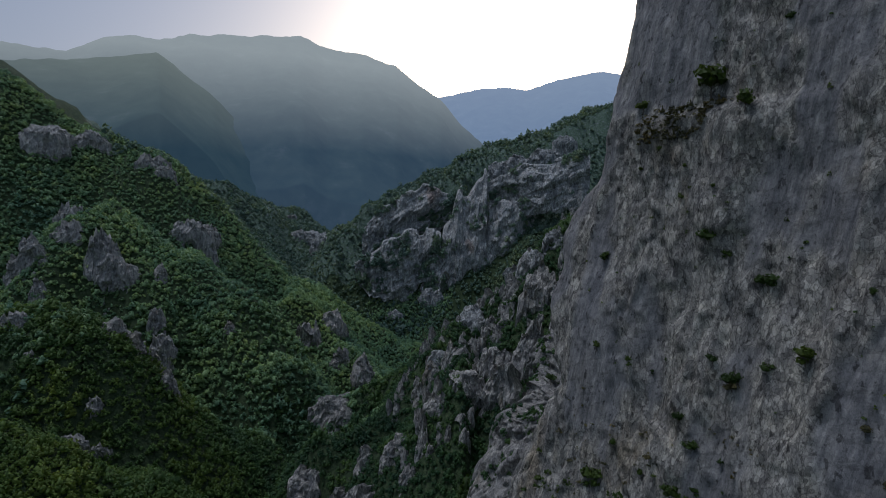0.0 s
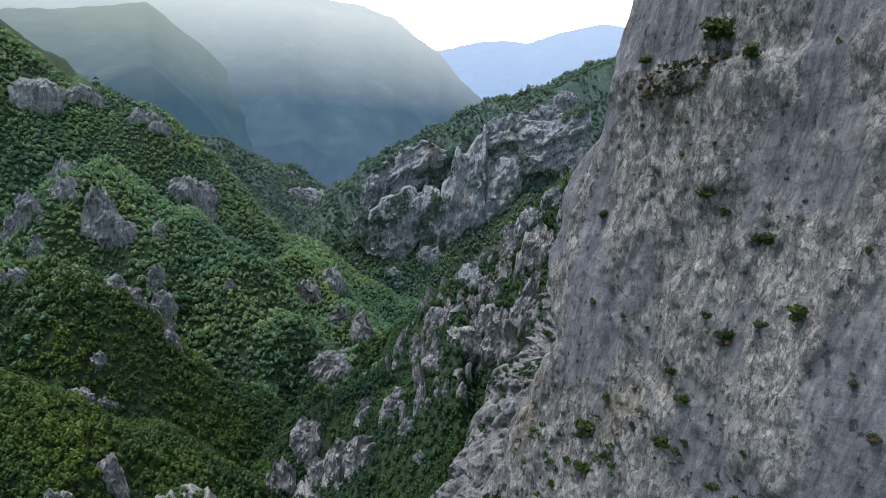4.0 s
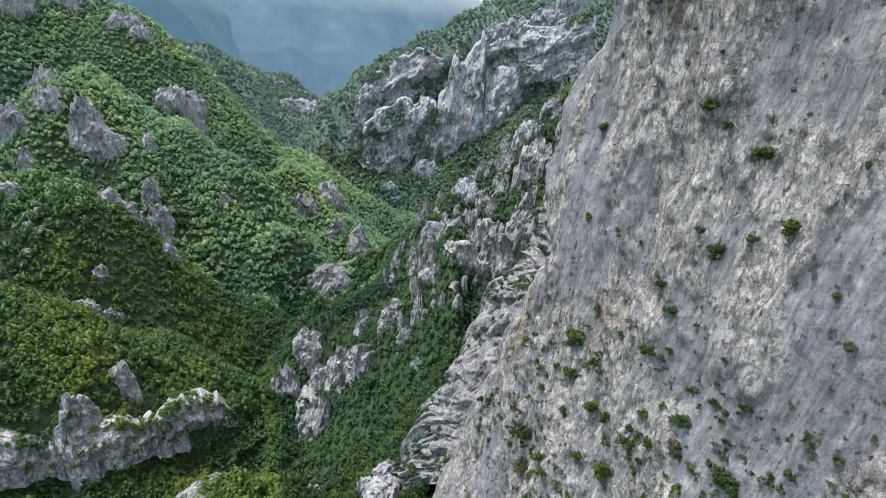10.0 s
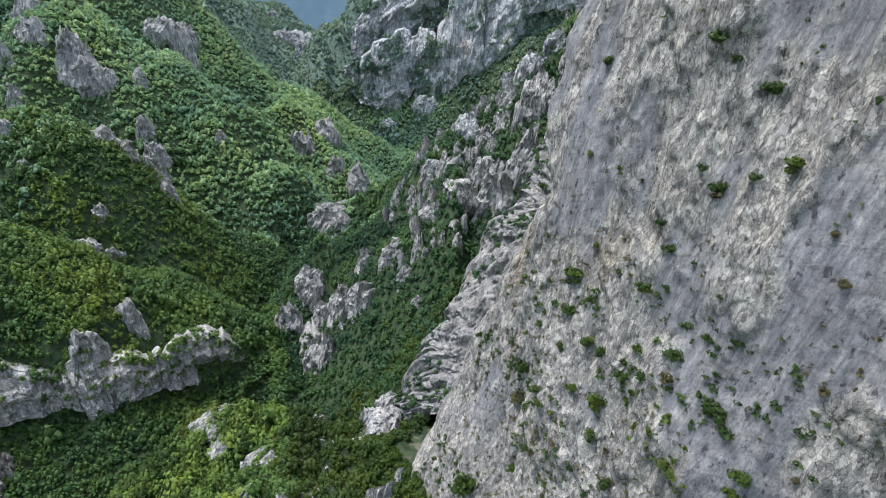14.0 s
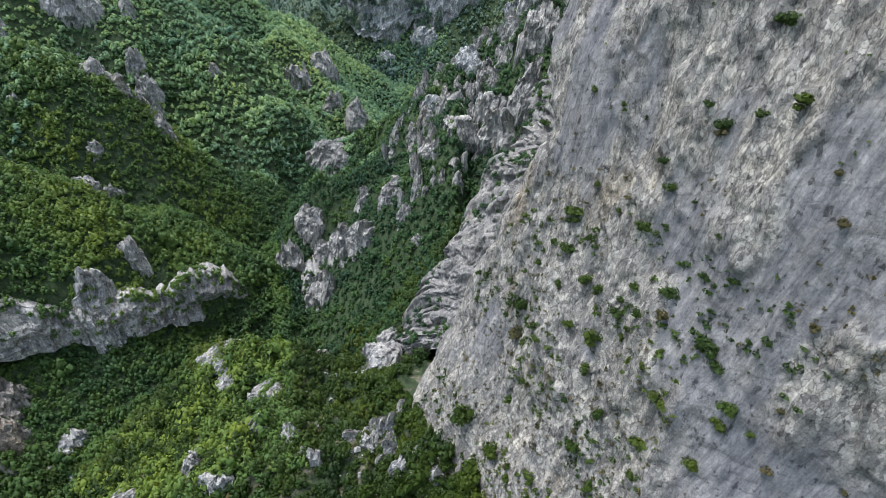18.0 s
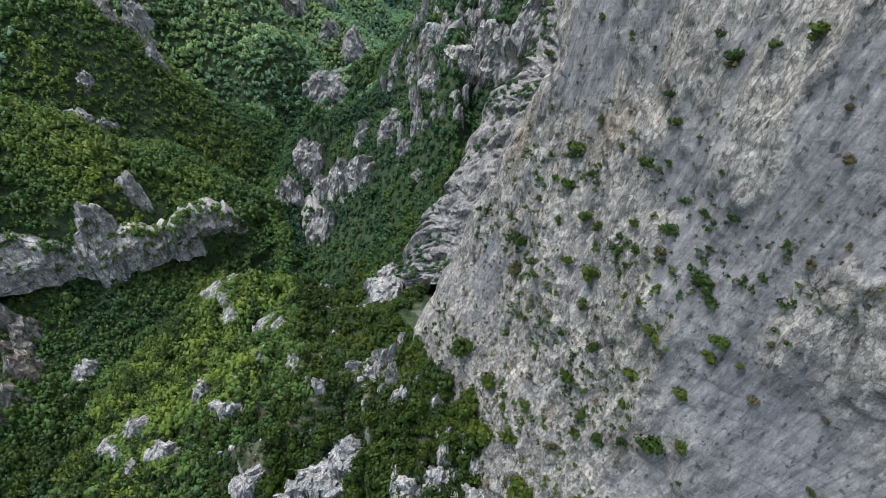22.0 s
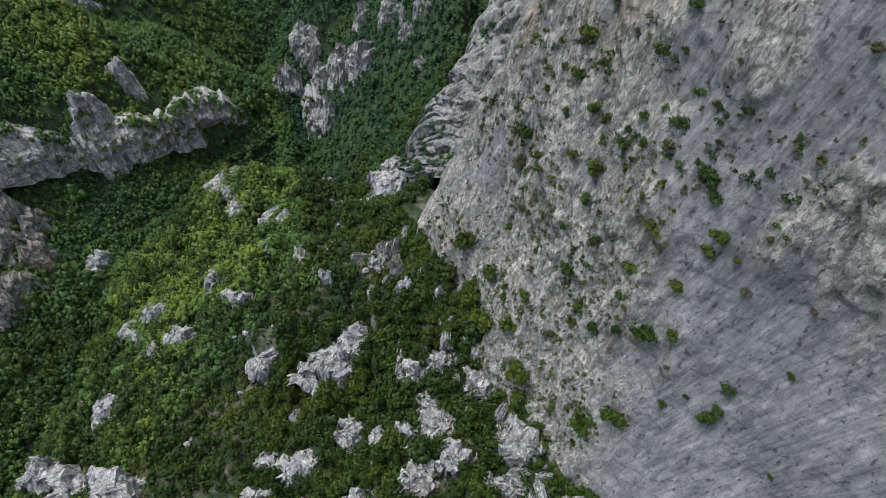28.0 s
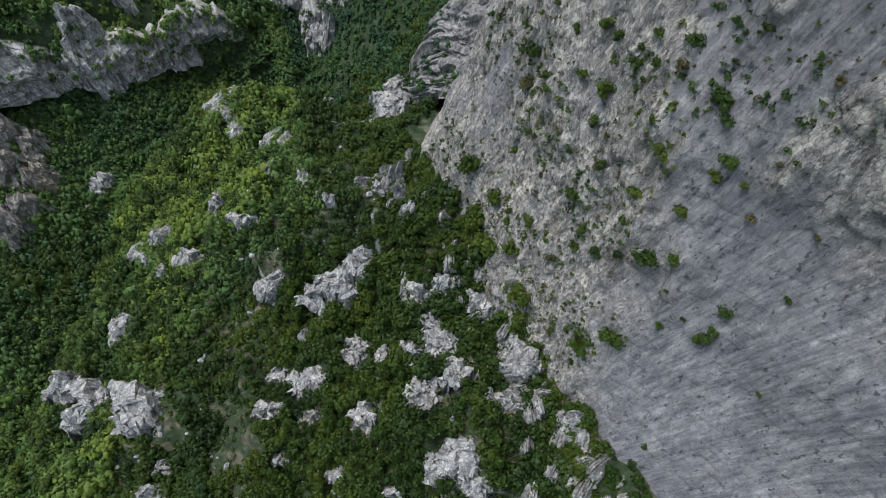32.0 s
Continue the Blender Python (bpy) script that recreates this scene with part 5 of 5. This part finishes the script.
TREE_KINDS = [plant_kind("tree", k, foliage_mesh("crown", 300 + k, 230, 6, 0.085, LEAF), trunk_mesh("trunk", 320 + k, 0.75, 0.07), "crown", "trunk") for k in range(6)]
BUSH_KINDS = [plant_kind("bush", k, foliage_mesh("foliage", 340 + k, 170, 6, 0.10, LEAF, 0.8), trunk_mesh("stem", 360 + k, 0.35, 0.05), "foliage", "stem") for k in range(6)]
DRY_KINDS = [plant_kind("dry_bush", k, foliage_mesh("foliage", 380 + k, 110, 4, 0.09, LEAF_DRY, 0.7), trunk_mesh("stem", 390 + k, 0.3, 0.04), "foliage", "stem") for k in range(3)]


def scaled(x, y, z, turn, s, tall):
    return pose(x, y, z, 0, 0, turn) @ Matrix.Diagonal((s, s, s * tall, 1))


used = set()


def put(kinds, k, m, label, category, group):
    ob = kinds[k]
    if ob.name in used:
        ob = copy_thing(ob, m)
        ob.matrix_basis = m
    else:
        used.add(ob.name)
        ob.matrix_basis = m
    return tagged(ob, label, category, group)


STAND_RNG = np.random.default_rng(77)
tree_spots = []
cand = np.stack([STAND_RNG.uniform(STAND[0], STAND[1], 4000), STAND_RNG.uniform(STAND[2], STAND[3], 4000)], -1)
cand_z = ground_at(cand[:, 0], cand[:, 1])
cand_ok = clear_of_wall(cand[:, 0], cand[:, 1], cand_z)
for (tx, ty), tz, ok in zip(cand, cand_z, cand_ok):
    if len(tree_spots) == 290:
        break
    if not ok or any((tx - a) ** 2 + (ty - b) ** 2 < 2.7 ** 2 for a, b in tree_spots):
        continue
    if any((tx - a) ** 2 + (ty - b) ** 2 < (0.55 * w) ** 2 for a, b, w, h in SPUR_ROCKS + SPUR_STONES):
        continue
    tree_spots.append((tx, ty))
    ts = STAND_RNG.uniform(1.8, 3.4)
    size_word = "large spreading" if ts > 2.5 else "small" if ts < 1.8 else "bushy"
    put(TREE_KINDS, len(tree_spots) % 6, scaled(tx, ty, tz - 0.1, STAND_RNG.uniform(0, 360), ts, STAND_RNG.uniform(1.0, 1.5)),
        f"{size_word} green oak tree on the rocky spur", "tree", "trees on the spur")


def on_wall(u, z):
    d = float(wall_relief(np.array([u]), np.array([z]))[0])
    x, y = wall_point(u, z)
    return float(x + WALL_N[0] * d), float(y + WALL_N[1] * d)


# u along the face, height, width
BUSHES_HIGH = [(-67.4, 23.1, 6.5), (-59.8, 18.1, 3.7), (-83.3, 20.7, 3.1), (-63.7, -6.6, 3.8), (-82.6, 7.1, 1.5), (-71.1, 0.9, 1.7), (-70.8, 7.0, 1.1), (-52.7, -13.5, 3.4), (-60.4, -9.4, 2.1), (-86.2, -31.2, 1.5), (-77.9, -32.8, 1.4), (-63.6, 2.9, 1.1), (-59.4, -28.1, 2.2), (-50.0, -27.1, 2.6), (-55.7, -31.1, 3.0), (-44.1, -23.4, 3.9), (-76.7, 10.9, 1.2), (-55.2, 31.8, 1.8), (-89.4, -12.5, 2.9), (-36.7, -12.7, 1.3)]
BUSHES_MIDDLE = [(-86.0, -31.8, 2.2), (-77.2, -33.5, 1.4), (-72.9, -34.3, 1.4), (-99.2, -42.7, 3.4), (-64.2, -40.3, 2.2), (-61.2, -44.6, 2.8), (-78.8, -50.6, 2.0), (-82.5, -59.3, 4.3), (-80.7, -67.5, 4.1), (-76.5, -62.8, 2.3), (-63.6, -54.1, 3.5), (-71.5, -53.9, 1.7), (-59.7, -52.0, 1.6), (-88.0, -74.8, 2.6), (-107.0, -87.5, 2.3), (-79.1, -75.7, 2.2), (-73.0, -71.6, 4.0), (-67.9, -70.9, 3.6), (-60.4, -66.0, 2.4), (-52.7, -62.6, 3.8), (-47.5, -56.4, 2.5), (-42.1, -54.0, 2.4), (-55.6, -44.9, 1.5), (-47.7, -47.8, 1.4), (-61.3, -72.1, 4.2), (-89.5, -88.9, 5.2), (-81.8, -89.3, 2.9), (-78.6, -90.4, 3.2), (-72.2, -82.9, 3.3), (-58.4, -77.2, 2.0), (-56.6, -69.7, 2.6), (-81.8, -99.9, 2.4)]
BUSHES_LOW = [(-64.6, -81.9, 5.7), (-51.1, -72.3, 1.6), (-48.5, -72.9, 1.6), (-50.3, -77.8, 2.1), (-41.3, -66.9, 4.4), (-38.0, -68.7, 3.7), (-33.2, -74.0, 4.1), (-33.4, -79.2, 3.2), (-28.3, -76.4, 2.4), (-44.5, -81.9, 4.6), (-63.0, -88.6, 3.4), (-65.2, -99.7, 2.2), (-55.6, -95.3, 3.1), (-58.2, -108.2, 3.9), (-45.1, -94.3, 4.4), (-34.2, -89.7, 3.8), (-43.1, -101.2, 2.5), (-50.6, -112.7, 3.8), (-64.6, -122.4, 3.9), (-70.1, -128.2, 3.1), (-79.2, -128.5, 5.5), (-82.9, -114.7, 3.8), (-92.3, -126.9, 8.6), (-98.9, -144.8, 3.7), (-70.6, -140.4, 7.1), (-63.3, -132.1, 4.9), (-82.0, -137.4, 7.4), (-44.1, -113.8, 3.7), (-38.9, -108.7, 2.7), (-49.8, -117.1, 3.3), (-33.4, -104.4, 5.7), (-28.6, -98.6, 3.6)]
BUSHES_FOOT = [(-74.2, -159.9, 3.8), (-52.7, -139.9, 8.3), (-48.4, -147.2, 6.8), (-58.7, -168.4, 6.9), (-30.6, -133.4, 6.6), (-25.9, -126.5, 7.1), (-34.5, -151.2, 4.0), (-32.8, -158.3, 5.1), (-21.2, -115.6, 2.6), (-19.1, -110.5, 1.5), (-14.4, -101.1, 3.0), (-13.3, -110.2, 4.9), (-9.1, -89.4, 2.1), (1.5, -108.9, 1.4), (-1.9, -141.4, 2.0), (1.6, -155.1, 7.6), (-1.5, -157.5, 4.6), (0.1, -148.6, 2.9), (-38.7, -138.9, 2.2), (-29.2, -141.5, 2.2), (-49.9, -164.4, 5.5), (-42.4, -162.9, 4.3), (-59.8, -156.1, 3.6), (-13.2, -106.9, 2.9)]
DRY_BUSHES = [(-69.3, -49.6, 2.1), (-34.9, -31.5, 2.1), (-31.0, -37.7, 2.3), (-51.4, -66.8, 3.2), (-23.6, -80.4, 2.2), (-27.9, -53.7, 2.0), (-55.7, -31.7, 3.1), (-87.8, -97.4, 4.4), (-26.0, -69.3, 1.5), (-14.0, -76.5, 1.6), (-52.5, -125.6, 3.7), (-72.2, -126.7, 2.2), (-59.2, -103.7, 1.9), (-69.1, -101.5, 1.7), (-59.0, -90.0, 1.6), (-68.8, -110.5, 1.8), (-51.0, -94.6, 1.5), (-77.1, -104.3, 1.8)]



def grow_on_wall(rows, kinds, label, seed, group):
    rng = np.random.default_rng(seed)
    for k, (u, z, w) in enumerate(rows):
        x, y = on_wall(u, z - 0.3 * w)
        s = 0.5 * w * rng.uniform(0.85, 1.1)
        size_word = "large leafy" if w > 4 else "small" if w < 2 else "rounded"
        m = scaled(x + 0.12 * s * WALL_N[0], y + 0.12 * s * WALL_N[1], z - 0.75 * s, rng.uniform(0, 360), s, rng.uniform(0.9, 1.25))
        put(kinds, int(rng.integers(0, len(kinds))), m, f"{size_word} {label}", "bush", group)


grow_on_wall(BUSHES_HIGH, BUSH_KINDS, "green bush rooted high in the rock wall", 1, "bushes on the rock wall")
grow_on_wall(BUSHES_MIDDLE, BUSH_KINDS, "green bush rooted in the rock wall", 2, "bushes on the rock wall")
grow_on_wall(BUSHES_LOW, BUSH_KINDS, "green bush low on the rock wall", 3, "bushes on the rock wall")
grow_on_wall(BUSHES_FOOT, BUSH_KINDS, "green bush at the foot of the wall", 4, "bushes on the rock wall")
grow_on_wall(DRY_BUSHES, DRY_KINDS, "brown dry bush on bare rock", 5, "bushes on the rock wall")


def wall_scrub(name, label, count, u0, u1, z0, z1, size, material, seed):
    """Small tufts in the cracks of the wall, too many to count."""
    rng = np.random.default_rng(seed)
    u, z = rng.uniform(u0, u1, count), rng.uniform(z0, z1, count)
    keep = (fbm(u / 13, z / 13, 0, 3, seed) > -0.2) & (slab_zone(u, z) < 0.4) & (u > np.interp(z, EDGE_Z, EDGE_U) + 6)
    u, z = u[keep], z[keep]
    x, y = wall_point(u, z)
    d = wall_relief(u, z)
    s = rng.uniform(*size, len(u))
    spots = np.stack([x + WALL_N[0] * d, y + WALL_N[1] * d, z - 0.5 * s], -1)
    ob = forest(name, label, spots, np.stack([s, s, s * rng.uniform(0.7, 1.2, len(u))], -1), TUFTS, material, rng)
    return tagged(ob, category="scrub")


wall_scrub("wall_scrub", "small green tufts rooted in cracks of the cliff", 1500, -118, -22, -165, -52, (0.35, 1.15), LEAF, 131)
wall_scrub("dry_wall_scrub", "small brown tufts in cracks of the cliff", 1100, -118, -15, -150, -40, (0.25, 0.75), LEAF_DRY, 133)
wall_scrub("ledge_grass", "dry brown grass on the high ledge", 420, -84, -46, 12, 19, (0.35, 0.8), LEAF_DRY, 135)
wall_scrub("high_tufts", "sparse tufts high on the cliff", 150, -95, -20, -60, 55, (0.2, 0.55), LEAF, 137)


def foot_shrubs():
    """Shrubs and small trees crowding along the foot of the wall."""
    rng = np.random.default_rng(141)
    u, out = rng.uniform(-150, 18, 760), rng.uniform(-3.0, 9.0, 760)
    x = u * WALL_U[0] - (52.7 - out) * WALL_N[0]
    y = u * WALL_U[1] - (52.7 - out) * WALL_N[1]
    s = rng.uniform(0.6, 2.0, 760)
    spots = np.stack([x, y, ground_at(x, y) - 0.3 * s], -1)
    forest("foot_shrubs", "green shrubs crowding the foot of the wall", spots, s[:, None] * np.array((1, 1, 1.1)), NEAR_CROWNS, LEAF, rng)


foot_shrubs()


def foot_rocks():
    """Broken ledges where the wall runs out into the woods."""
    rng = np.random.default_rng(977)
    shapes = [crag_mesh("rock_ledge", 7.0, h, 6.0, 980 + k, ROCK_PALE, 3) for k, h in enumerate((3.0, 4.0, 5.0, 6.0))]
    for k in range(120):
        u, away, s = rng.uniform(-126, 14), rng.uniform(-1.0, 24.0) * rng.uniform(0.3, 1.0), rng.uniform(0.3, 1.0)
        x, y = u * WALL_U[0] - (52.7 - away) * WALL_N[0], u * WALL_U[1] - (52.7 - away) * WALL_N[1]
        ob = new("rock_ledge", shapes[k % 4])
        ob.matrix_world = pose(x, y, float(ground_at(x, y)) - 0.6 * s, 0, rng.uniform(-8, 8), downhill(x, y) + rng.uniform(-40, 40)) @ Matrix.Diagonal((s, s, s * rng.uniform(0.8, 1.3), 1))
        tagged(ob, f"{'broad' if s > 0.7 else 'small'} pale limestone ledge at the foot of the wall", "rock", "ledges at the foot of the wall")


foot_rocks()
